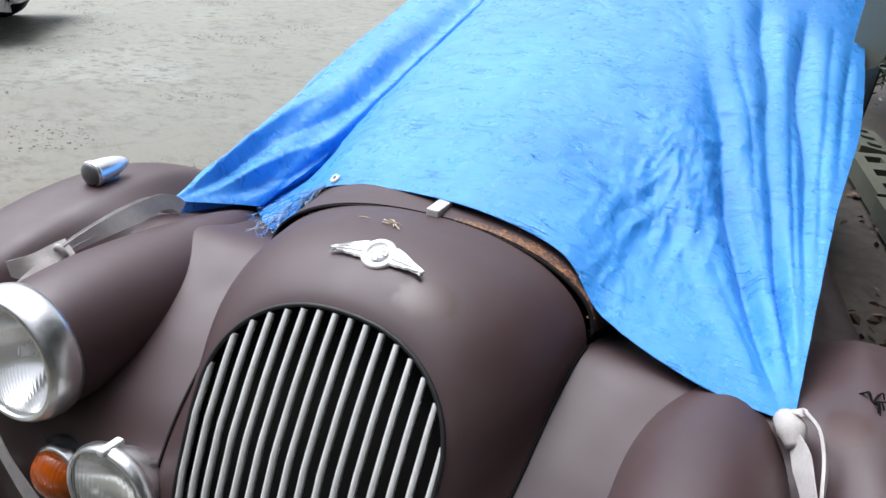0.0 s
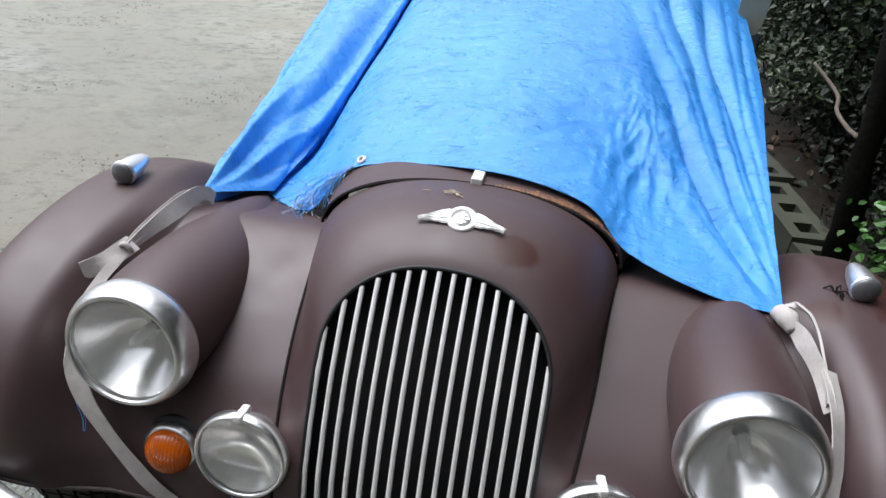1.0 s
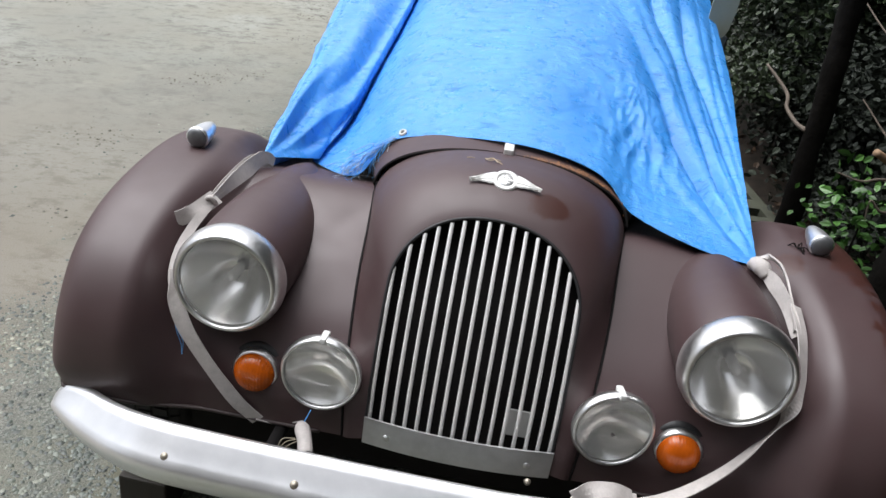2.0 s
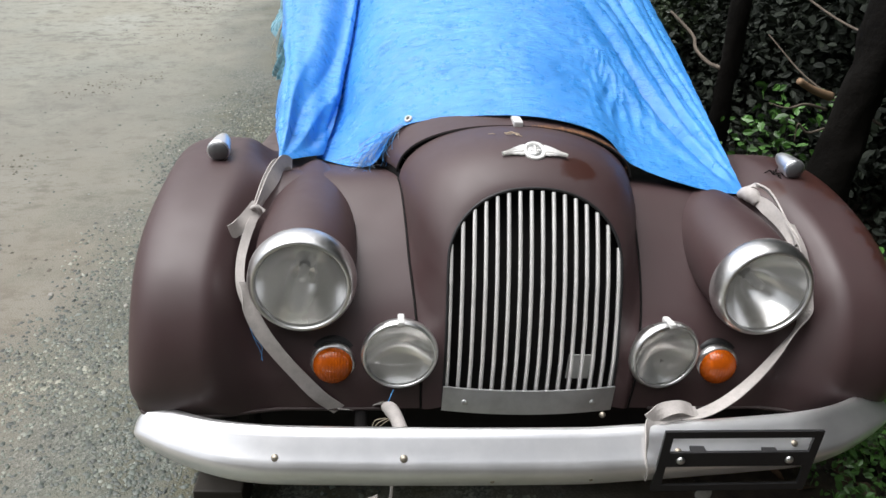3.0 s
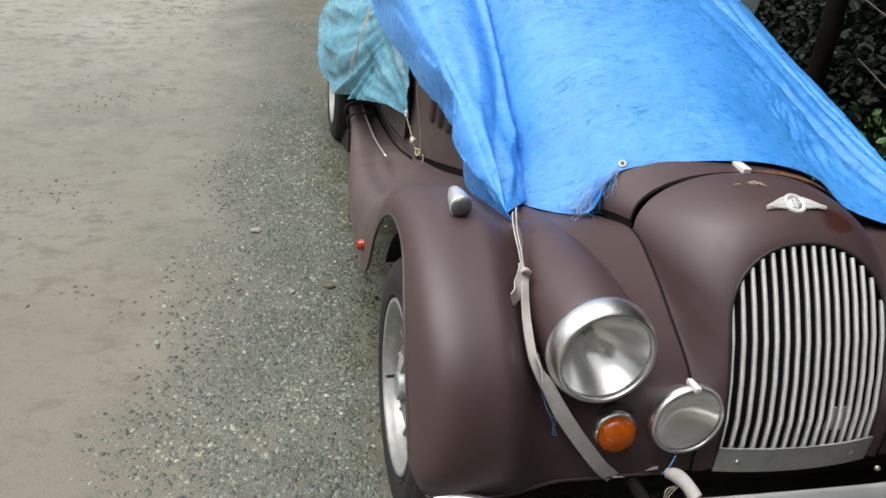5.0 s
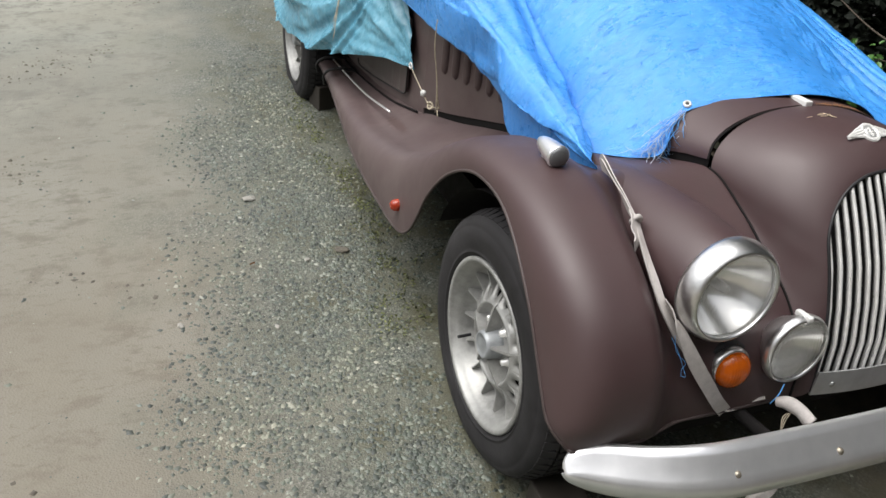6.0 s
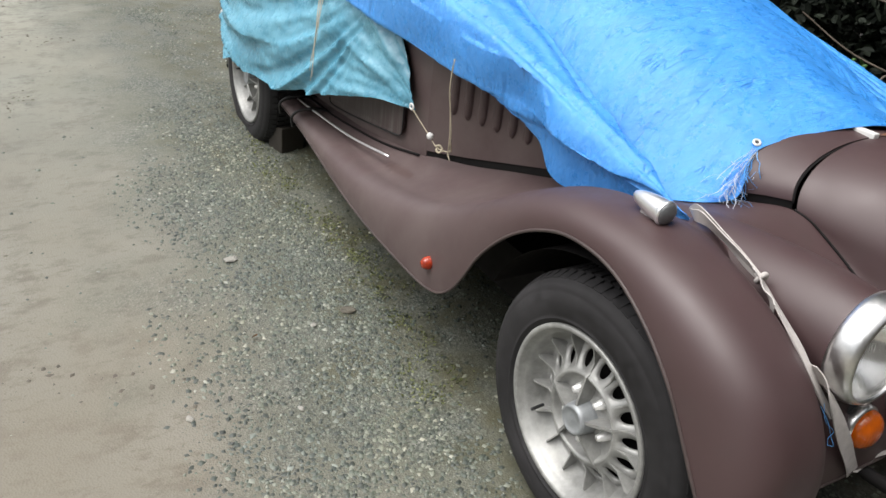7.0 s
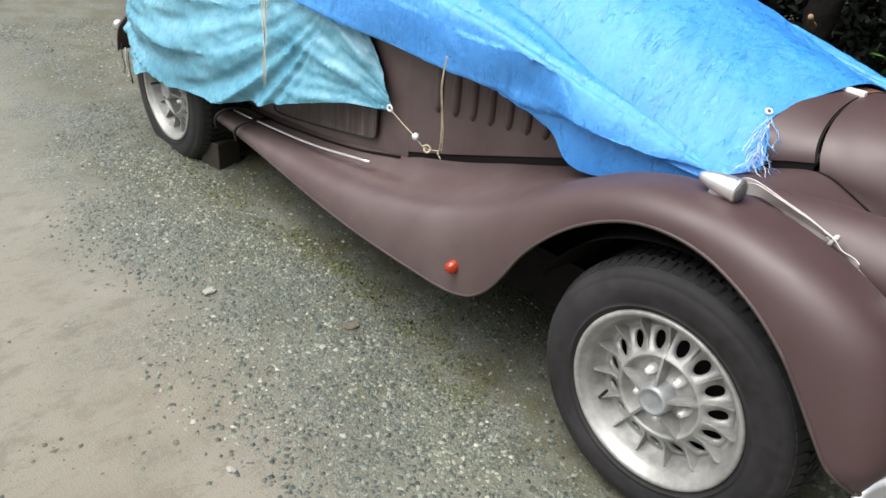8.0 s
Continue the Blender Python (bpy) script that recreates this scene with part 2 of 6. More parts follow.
def amber_material(name, colour):
    m, t, b = nodes_of(name)
    v = coords(t)
    w = node(t, "ShaderNodeTexWave", Scale=60.0, Distortion=0.0)
    w.bands_direction = "X"
    t.links.new(v, w.inputs["Vector"])
    t.links.new(ramp(t, noise_tex(t, v, 30), [(0.3, tuple(c * 0.75 for c in colour)), (0.7, colour)]), b.inputs["Base Color"])
    b.inputs["Roughness"].default_value = 0.18
    b.inputs["Transmission Weight"].default_value = 0.45
    b.inputs["Subsurface Weight"].default_value = 0.0
    bumped(t, b, w.outputs["Fac"], 0.3, 0.001)
    return m


AMBER = amber_material("amber_plastic", (0.93, 0.175, 0.005))
RED_AMBER = amber_material("orange_red_plastic", (0.62, 0.065, 0.022))


def ground_material():
    m, t, b = nodes_of("sandy_lot")
    v = coords(t)
    wide, big, mid, fine = noise_tex(t, v, 0.55, 5), noise_tex(t, v, 2.6, 6), noise_tex(t, v, 17, 6, 0.6), noise_tex(t, v, 150, 4, 0.7)
    sand = ramp(t, wide, [(0.32, (0.129, 0.131, 0.107)), (0.52, (0.173, 0.177, 0.150)), (0.68, (0.234, 0.240, 0.214))])
    sand = mixed(t, ramp(t, big, [(0.54, (0, 0, 0)), (0.72, (0.55, 0.55, 0.55))]), sand, (0.222, 0.224, 0.181))
    sand = mixed(t, ramp(t, mid, [(0.58, (0, 0, 0)), (0.78, (0.35, 0.35, 0.35))]), sand, (0.160, 0.160, 0.126))
    smudge = ramp(t, noise_tex(t, coords(t, (1.0, 1.5, 1.0)), 7.0, 9, 0.72), [(0.50, (0, 0, 0)), (0.62, (0.95, 0.95, 0.95))])
    sand = mixed(t, smudge, sand, (0.094, 0.092, 0.078))
    specks = ramp(t, noise_tex(t, coords(t, (1.0, 2.2, 1.0)), 21.0, 7, 0.75), [(0.545, (0, 0, 0)), (0.64, (0.75, 0.75, 0.75))])
    sand = mixed(t, specks, sand, (0.080, 0.078, 0.062))
    blotch = ramp(t, noise_tex(t, v, 1.7, 4, 0.6), [(0.42, (0, 0, 0)), (0.62, (0.55, 0.55, 0.55))])
    sand = mixed(t, blotch, sand, (0.164, 0.158, 0.126))
    # browner, damper earth towards the near end of the lot
    far = t.nodes.new("ShaderNodeSeparateXYZ")
    t.links.new(v, far.inputs[0])
    near = node(t, "ShaderNodeMapRange")
    for k, val in zip(("From Min", "From Max", "To Min", "To Max"), (3.2, 0.6, 0.0, 0.85)):
        near.inputs[k].default_value = val
    t.links.new(far.outputs["Y"], near.inputs["Value"])
    sand = mixed(t, near.outputs[0], sand, mixed(t, 0.72, sand, (0.150, 0.125, 0.090)))
    # sand scaled paler with distance along the lot
    far_pale = node(t, "ShaderNodeMapRange")
    for k, val in zip(("From Min", "From Max", "To Min", "To Max"), (1.5, 5.0, 0.0, 1.0)):
        far_pale.inputs[k].default_value = val
    t.links.new(far.outputs["Y"], far_pale.inputs["Value"])
    sand = mixed(t, far_pale.outputs[0], sand, mixed(t, 1.0, sand, (1.24, 1.22, 1.19), "MULTIPLY"))
    # The gravel strip runs along the car; its edge wanders.
    sep = t.nodes.new("ShaderNodeSeparateXYZ")
    t.links.new(v, sep.inputs[0])
    edge = node(t, "ShaderNodeMath")
    edge.operation = "MULTIPLY_ADD"
    t.links.new(big, edge.inputs[0])
    edge.inputs[1].default_value = 1.1
    t.links.new(sep.outputs["X"], edge.inputs[2])
    shift = node(t, "ShaderNodeMapRange")
    for k, val in zip(("From Min", "From Max"), (-1.04, -0.52)):
        shift.inputs[k].default_value = val
    t.links.new(edge.outputs[0], shift.inputs["Value"])
    grit = node(t, "ShaderNodeTexVoronoi", Scale=170.0)
    t.links.new(v, grit.inputs["Vector"])
    grey_stone = ramp(t, grit.outputs["Color"], [(0.15, (0.022, 0.028, 0.025)), (0.5, (0.068, 0.078, 0.064)), (0.85, (0.19, 0.195, 0.170))])
    grey_stone = mixed(t, ramp(t, noise_tex(t, v, 4.5, 6, 0.6), [(0.40, (0.1, 0.1, 0.1)), (0.58, (0.85, 0.85, 0.85))]), grey_stone, ramp(t, fine, [(0.35, (0.088, 0.089, 0.066)), (0.65, (0.138, 0.138, 0.106))]))
    col = mixed(t, shift.outputs[0], sand, grey_stone)
    moss = ramp(t, noise_tex(t, v, 6, 5), [(0.42, (0, 0, 0)), (0.62, (0.8, 0.8, 0.8))])
    strip = node(t, "ShaderNodeMapRange")
    for k, val in zip(("From Min", "From Max"), (-0.62, -0.30)):
        strip.inputs[k].default_value = val
    t.links.new(edge.outputs[0], strip.inputs["Value"])
    col = mixed(t, mixed(t, 1.0, moss, strip.outputs[0], "MULTIPLY"), col, (0.070, 0.066, 0.034))
    # Leaf litter and damp earth; shade under the trees is also in this colour.
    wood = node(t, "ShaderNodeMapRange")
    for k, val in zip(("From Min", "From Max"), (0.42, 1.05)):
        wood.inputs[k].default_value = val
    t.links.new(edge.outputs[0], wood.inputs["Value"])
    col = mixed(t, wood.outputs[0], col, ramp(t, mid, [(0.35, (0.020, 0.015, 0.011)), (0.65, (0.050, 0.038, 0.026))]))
    t.links.new(col, b.inputs["Base Color"])
    t.links.new(ramp(t, wide, [(0.35, (0.50,) * 3), (0.65, (0.82,) * 3)]), b.inputs["Roughness"])
    h = mixed(t, 0.5, mixed(t, 0.5, mid, fine), grit.outputs["Distance"])
    bumped(t, b, h, 0.45, 0.005)
    return m


def gravel_material():
    m, t, b = nodes_of("gravel_stones")
    g = t.nodes.new("ShaderNodeNewGeometry")
    col = ramp(t, g.outputs["Random Per Island"], [(0.0, (0.014, 0.021, 0.019)), (0.30, (0.038, 0.051, 0.045)), (0.66, (0.092, 0.109, 0.091)), (0.88, (0.200, 0.215, 0.182)), (0.98, (0.27, 0.275, 0.245)), (1.0, (0.40, 0.40, 0.365))])
    patch = ramp(t, noise_tex(t, coords(t), 3.2, 4), [(0.44, (0, 0, 0)), (0.62, (0.3, 0.3, 0.3))])
    col = mixed(t, patch, col, mixed(t, 1.0, col, (0.78, 0.74, 0.52), "MULTIPLY"))
    wet = ramp(t, noise_tex(t, coords(t), 1.7, 5, 0.6), [(0.38, (0.48, 0.57, 0.57)), (0.60, (1.14, 1.12, 1.02))])
    col = mixed(t, 1.0, col, wet, "MULTIPLY")
    t.links.new(mixed(t, 0.20, col, ramp(t, noise_tex(t, coords(t), 120), [(0.3, (0.05, 0.055, 0.047)), (0.7, (0.20, 0.20, 0.17))])), b.inputs["Base Color"])
    b.inputs["Roughness"].default_value = 0.42
    return m


def leaf_material(name, a, c, rough=0.42):
    m, t, b = nodes_of(name)
    g = t.nodes.new("ShaderNodeNewGeometry")
    col = ramp(t, g.outputs["Random Per Island"], [(0.0, a), (0.75, c), (1.0, tuple(min(1, k * 1.7) for k in c))])
    t.links.new(mixed(t, 0.3, col, ramp(t, noise_tex(t, coords(t), 60), [(0.3, a), (0.7, c)])), b.inputs["Base Color"])
    b.inputs["Roughness"].default_value = rough
    b.inputs["Transmission Weight"].default_value = 0.0
    return m


GROUND = ground_material()
GRAVEL = gravel_material()
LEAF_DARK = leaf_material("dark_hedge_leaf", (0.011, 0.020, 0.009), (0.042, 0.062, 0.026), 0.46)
# darker copy of the hedge leaf, the wood's shade put into its colour
LEAF_SHADED = leaf_material("shaded_hedge_leaf", (0.004, 0.008, 0.004), (0.012, 0.019, 0.009), 0.75)
LEAF_GREEN = leaf_material("fresh_green_leaf", (0.032, 0.085, 0.016), (0.075, 0.185, 0.036), 0.4)
LEAF_MOSS = leaf_material("olive_moss", (0.070, 0.082, 0.028), (0.120, 0.130, 0.046), 0.7)
LEAF_DRY = leaf_material("dry_leaf", (0.05, 0.030, 0.018), (0.11, 0.068, 0.040), 0.7)


# ---------------------------------------------------------------- mesh tools
def mesh_ob(name, verts, faces, material, parent=None, label="", smooth=True):
    me = bpy.data.meshes.new(name)
    me.from_pydata([tuple(v) for v in verts], [], [tuple(f) for f in faces])
    me.materials.append(material)
    me.polygons.foreach_set("use_smooth", [smooth] * len(me.polygons))
    me.update()
    ob = new(name, me)
    if parent is not None:
        ob.parent = parent
    return tagged(ob, label)


def part(name, bm, material, parent=None, label="", smooth=False):
    """Links a bmesh as one mesh object under a thing or a part."""
    me = bpy.data.meshes.new(name)
    bm.to_mesh(me)
    bm.free()
    me.materials.append(material)
    me.polygons.foreach_set("use_smooth", [smooth] * len(me.polygons))
    ob = new(name, me)
    if parent is not None:
        ob.parent = parent
    return tagged(ob, label)


def thing(name, label, category, group="", at=(0, 0, 0)):
    ob = new(name)
    ob.location = at
    ob.empty_display_size = 0.1
    return tagged(ob, label, category, group)


def shell(ob, thick, offset=-1.0):
    s = ob.modifiers.new("thickness", "SOLIDIFY")
    s.thickness, s.offset = thick, offset
    ob.modifiers.new("crisp_edge", "EDGE_SPLIT").split_angle = radians(55)
    return ob


def spline(points, t):
    """Catmull-Rom through the points at parameters t in 0..len-1."""
    p = np.asarray(points, float)
    n = len(p)
    t = np.clip(np.asarray(t, float), 0, n - 1 - 1e-9)
    i = np.floor(t).astype(int)
    f = (t - i)[:, None]
    ends = np.vstack([2 * p[0] - p[1], p, 2 * p[-1] - p[-2]])
    a, b, c, d = ends[i], ends[i + 1], ends[i + 2], ends[i + 3]
    return 0.5 * (2 * b + (c - a) * f + (2 * a - 5 * b + 4 * c - d) * f**2 + (3 * b - a - 3 * c + d) * f**3)


def even(points, n):
    """n points evenly spaced along the smooth line through the given ones."""
    fine = spline(points, np.linspace(0, len(points) - 1, 40 * len(points)))
    s = np.r_[0, np.cumsum(np.linalg.norm(np.diff(fine, axis=0), axis=1))]
    at = np.linspace(0, s[-1], n)
    return np.stack([np.interp(at, s, fine[:, k]) for k in range(3)], 1)


def grid_faces(nu, nv, closed=False, flip=False):
    faces = []
    for i in range(nu - 1):
        for j in range(nv if closed else nv - 1):
            k = (j + 1) % nv
            q = (i * nv + j, i * nv + k, (i + 1) * nv + k, (i + 1) * nv + j)
            faces.append(q[::-1] if flip else q)
    return faces


def sheet(name, pts, material, parent=None, label="", flip=False, closed=False):
    """A grid of points (rows, columns, 3) as a smooth mesh."""
    nu, nv = pts.shape[:2]
    return mesh_ob(name, pts.reshape(-1, 3), grid_faces(nu, nv, closed, flip), material, parent, label)


def tube(name, points, radius, material, parent=None, label="", sides=8, taper=None, n=None, caps=True):
    """A round bar along a smooth line. taper: the radii's factors from start to end."""
    p = even(points, n or max(6, 6 * len(points)))
    tan = np.gradient(p, axis=0)
    tan /= np.linalg.norm(tan, axis=1)[:, None] + 1e-12
    ref = np.array([0.0, 0.0, 1.0]) if abs(tan[:, 2]).mean() < 0.8 else np.array([1.0, 0.0, 0.0])
    a = np.cross(tan, ref)
    a /= np.linalg.norm(a, axis=1)[:, None] + 1e-12
    b = np.cross(tan, a)
    r = radius * (np.interp(np.linspace(0, 1, len(p)), np.linspace(0, 1, len(taper)), taper) if taper else np.ones(len(p)))
    ang = np.linspace(0, 2 * np.pi, sides, endpoint=False)
    ring = p[:, None] + r[:, None, None] * (np.cos(ang)[None, :, None] * a[:, None] + np.sin(ang)[None, :, None] * b[:, None])
    faces = grid_faces(len(p), sides, True)
    if caps:
        faces += [tuple(range(sides))[::-1], tuple((len(p) - 1) * sides + k for k in range(sides))]
    return mesh_ob(name, ring.reshape(-1, 3), faces, material, parent, label)


def lathe(name, profile, material, parent=None, label="", sides=40, axis="y", cap=False):
    """Turns (radius, along) points round an axis; the mesh starts at the object's origin."""
    pr = np.asarray(profile, float)
    ang = np.linspace(0, 2 * np.pi, sides, endpoint=False)
    c, s = np.cos(ang), np.sin(ang)
    along = np.repeat(pr[:, 1:2], sides, 1)
    u, w = pr[:, :1] * c, pr[:, :1] * s
    pts = np.stack({"y": (u, along, w), "x": (along, u, w), "z": (u, w, along)}[axis], -1)
    faces = grid_faces(len(pr), sides, True, axis != "x")
    if cap:
        faces.append(tuple(range(sides)) if axis != "x" else tuple(range(sides))[::-1])
    return mesh_ob(name, pts.reshape(-1, 3), faces, material, parent, label)


def box(bm, lo, hi, bevel=0.0):
    m = Matrix.Translation([(a + b) / 2 for a, b in zip(lo, hi)]) @ Matrix.Diagonal([b - a for a, b in zip(lo, hi)] + [1])
    g = bmesh.ops.create_cube(bm, size=1, matrix=m)
    if bevel:
        edges = list({e for v in g["verts"] for e in v.link_edges})
        bmesh.ops.bevel(bm, geom=edges, offset=bevel, segments=2, affect="EDGES", profile=0.6)
    return bm


def dome(name, radius, depth, material, parent, label="", sides=24):
    """A shallow round cap facing -y."""
    k = np.linspace(0, np.pi / 2, 7)
    return lathe(name, [(max(1e-4, radius * np.sin(a)), -depth * np.cos(a)) for a in k], material, parent, label, sides)


def smooth01(x):
    x = np.clip(x, 0, 1)
    return x * x * (3 - 2 * x)


def ribbon(name, points, width, material, parent=None, label="", centre=(0, 0.15, 0.55), twist=0.0, thick=0.0022, n=60):
    """A flat strap along a smooth line, its face turned away from the centre. width: one number, or several from end to end."""
    p = even(points, n)
    tan = np.gradient(p, axis=0)
    tan /= np.linalg.norm(tan, axis=1)[:, None] + 1e-12
    out = p - np.array(centre)
    side = np.cross(tan, out)
    side /= np.linalg.norm(side, axis=1)[:, None]
    nor = np.cross(side, tan)
    a = np.linspace(0, 1, n) * twist + 0.12 * np.sin(np.linspace(0, 9, n))
    across = np.cos(a)[:, None] * side + np.sin(a)[:, None] * nor
    wide = np.interp(np.linspace(0, 1, n), np.linspace(0, 1, len(width)), width)[:, None] if isinstance(width, tuple) else width
    pts = np.stack([p + across * wide * k for k in (-0.5, -0.17, 0.17, 0.5)], 1)
    ob = shell(sheet(name, pts, material, parent, label), thick, 0.0)
    ob.data.polygons.foreach_set("use_smooth", [False] * len(ob.data.polygons))
    return ob


def pick(rng, lo, hi, n):
    return lo + (hi - lo) * rng.random(n)


# ---------------------------------------------------------------- ground
def ground_height(x, y):
    x, y = np.asarray(x, float), np.asarray(y, float)
    h = 0.006 * np.sin(1.7 * x + 0.8 * y) + 0.005 * np.sin(2.9 * y - 1.3 * x + 1.0)
    h = h + 0.03 * smooth01((x - 0.95) / 1.2) + 0.006 * np.sin(6.1 * x) * np.sin(5.3 * y)
    h = h * np.clip(1.4 - np.hypot(x, y - 2) / 12, 0, 1)
    # the lot climbs gently behind the car and falls away to the open side
    rise = 0.05 * np.clip(y - 0.6, 0, 12) - 0.045 * np.clip(-1.0 - x, 0, 10)
    return h + rise - 0.004


def build_ground():
    near = np.linspace(-9, 9, 361)
    steps = np.r_[-400, -150, -60, -25, -14, near, 14, 25, 60, 150, 400]
    gx, gy = np.meshgrid(steps, steps + 2.0, indexing="ij")
    pts = np.stack([gx, gy, ground_height(gx, gy)], -1)
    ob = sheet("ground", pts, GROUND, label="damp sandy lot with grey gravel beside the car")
    return tagged(ob, category="ground", kind="structure")


build_ground()

# ---------------------------------------------------------------- the car: one thing, its parts below it
car = thing("roadster", "matt maroon vintage roadster half covered by tarpaulins on gravel", "car")

# Fore-and-aft lines of a front wing: its lip, its crown and where it meets the nose and bonnet.
LIP = [(-.418, .392), (-.365, .432), (-.302, .515), (-.235, .600), (-.150, .667), (-.030, .714), (.098, .719), (.205, .682), (.305, .615), (.400, .515), (.475, .395), (.535, .330), (.600, .296), (.700, .281), (.90, .281), (1.25, .283), (1.65, .291), (2.02, .303), (2.20, .312)]
CROWN = [(-.432, .388), (-.455, .470), (-.435, .575), (-.365, .672), (-.240, .742), (-.070, .782), (.090, .784), (.205, .762), (.305, .722), (.410, .663), (.500, .605), (.575, .562), (.660, .522), (.760, .484), (.95, .436), (1.28, .384), (1.66, .357), (2.02, .343), (2.20, .330)]
INNER = [(.232, -.392, .372), (.238, -.382, .470), (.249, -.315, .572), (.262, -.218, .647), (.270, -.120, .706), (.282, -.018, .750), (.306, .090, .730), (.335, .205, .699), (.360, .305, .667), (.388, .410, .636), (.412, .500, .612), (.432, .575, .592), (.455, .660, .571), (.482, .760, .547), (.534, .95, .501), (.575, 1.28, .440), (.580, 1.66, .398), (.590, 2.02, .372), (.600, 2.20, .345)]


def outer_x(y):
    """The wing flares towards its front, then rounds in to the bottom corner."""
    flare = 0.020 * smooth01((0.02 - y) / 0.26) - 0.030 * smooth01((-0.345 - y) / 0.085) ** 2
    return 0.814 + flare - 0.10 * smooth01((y - 0.9) / 1.3)


def wing_points(side, rows=150, cols=52):
    u = np.linspace(0, len(LIP) - 1, rows)
    lip, crown, inner = spline(LIP, u), spline(CROWN, u), spline(INNER, u)
    rear = smooth01((u - 6.0) / 5.0)
    v = np.linspace(0, 1, cols)
    out = np.zeros((rows, cols, 3))
    for i in range(rows):
        xo = outer_x(lip[i, 0])
        xc = xo - 0.115 + 0.02 * rear[i]
        for j, f in enumerate(v):
            if f < 0.42:
                a = f / 0.42 * np.pi / 2
                k, s = np.sin(a) ** 0.80, np.cos(a) ** 0.62
                x = xc + (xo - xc) * s
                y, z = lip[i] + (crown[i] - lip[i]) * k
            else:
                g = (f - 0.42) / 0.58
                x = xc + (inner[i, 0] - xc) * g
                front = smooth01((g - 0.10) / 0.24)
                back = g ** 1.25
                k = front * (1 - rear[i]) + back * rear[i]
                y, z = crown[i] + (inner[i, 1:] - crown[i]) * k
            out[i, j] = (side * x, y, z)
    return out


def build_wing(side):
    pts = wing_points(side)
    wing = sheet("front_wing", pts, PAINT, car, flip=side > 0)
    shell(wing, 0.003, -1.0)
    bead = pts[:, 0].copy()
    tube("wing_bead", bead[::4], 0.0042, BEAD, wing, sides=6, n=180)
    front = pts[0]
    tube("apron_bead", front[::4], 0.0042, BEAD, wing, sides=6, n=60)
    # welted seam against the nose
    seam = pts[:44:3, -1] + np.array([0, -0.002, 0.002])
    tube("seam_welt", seam, 0.0026, SHADE, wing, sides=6, n=60)
    # rounded end of the running board
    end = pts[-1]
    mid = end.mean(0)
    rings = [end] + [mid + (end - mid) * k + np.array([0, d, 0]) for k, d in ((0.93, 0.018), (0.75, 0.032), (0.4, 0.042), (0.02, 0.045))]
    shell(sheet("board_end", np.stack(rings), PAINT, wing, flip=side > 0), 0.003)
    # inner wheel housing, the arch's shade put into its near-black colour
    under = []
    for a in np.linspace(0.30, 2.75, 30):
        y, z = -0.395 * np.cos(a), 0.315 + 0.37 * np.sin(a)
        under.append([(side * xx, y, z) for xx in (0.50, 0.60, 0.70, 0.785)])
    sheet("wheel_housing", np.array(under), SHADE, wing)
    return wing


for s in (-1, 1):
    build_wing(s)


# Nose cowl: between the grille's opening and the seams to wings and bonnet.
def grille_y(x, z):
    prof = np.interp(z, [.38, .50, .58, .66, .73, .78, .83], [-.402, -.387, -.362, -.328, -.287, -.254, -.218])
    return prof - 0.016 * (1 - (np.asarray(x) / 0.19) ** 2) + 0.0


HALF, SPRING, RISE = 0.186, 0.690, 0.140


def opening(s):
    """Half of the opening's edge, from its foot to its top: x, y, z."""
    if s < 0.55:
        z = 0.385 + (SPRING - 0.385) * s / 0.55
        x = HALF
    else:
        a = (s - 0.55) / 0.45 * np.pi / 2
        x, z = HALF * np.cos(a) ** 0.9, SPRING + RISE * np.sin(a)
    return np.array([x, float(grille_y(x, z)), z])


def seam_edge(s):
    """The same for the seam: up the wing's inner line, then over the bonnet's front edge."""
    if s < 0.55:
        return spline(INNER, np.array([5.0 * s / 0.55]))[0]
    a = (s - 0.55) / 0.45 * np.pi / 2
    return np.array([0.282 * np.cos(a) ** 0.92, -0.018 + 0.050 * np.sin(a), 0.750 + 0.127 * np.sin(a)])


def build_cowl():
    ss = np.linspace(0, 1, 46)
    half = []
    for s in ss:
        a, b = opening(s), seam_edge(s)
        turn = smooth01((s - 0.45) / 0.55) * np.pi / 2
        lift = np.array([np.cos(turn) * 0.8, -0.45, np.sin(turn)])
        lift /= np.linalg.norm(lift)
        size = 0.012 + 0.022 * smooth01((s - 0.25) / 0.6)
        row = []
        for k in np.linspace(0, 1, 26):
            bulge = size * (np.sin(np.pi * k ** 0.80))
            row.append(a + (b - a) * k + lift * bulge)
        half.append(row)
    half = np.array(half)
    other = half[-2::-1].copy()
    left = half.copy()
    left[..., 0] *= -1
    pts = np.concatenate([left, other])
    cowl = sheet("nose_cowl", pts, PAINT, car, flip=True)
    shell(cowl, 0.003)
    # rolled edge of the grille opening
    tube("grille_surround", pts[::3, 0], 0.0035, BLACK, cowl, sides=8, n=120)
    return cowl


build_cowl()


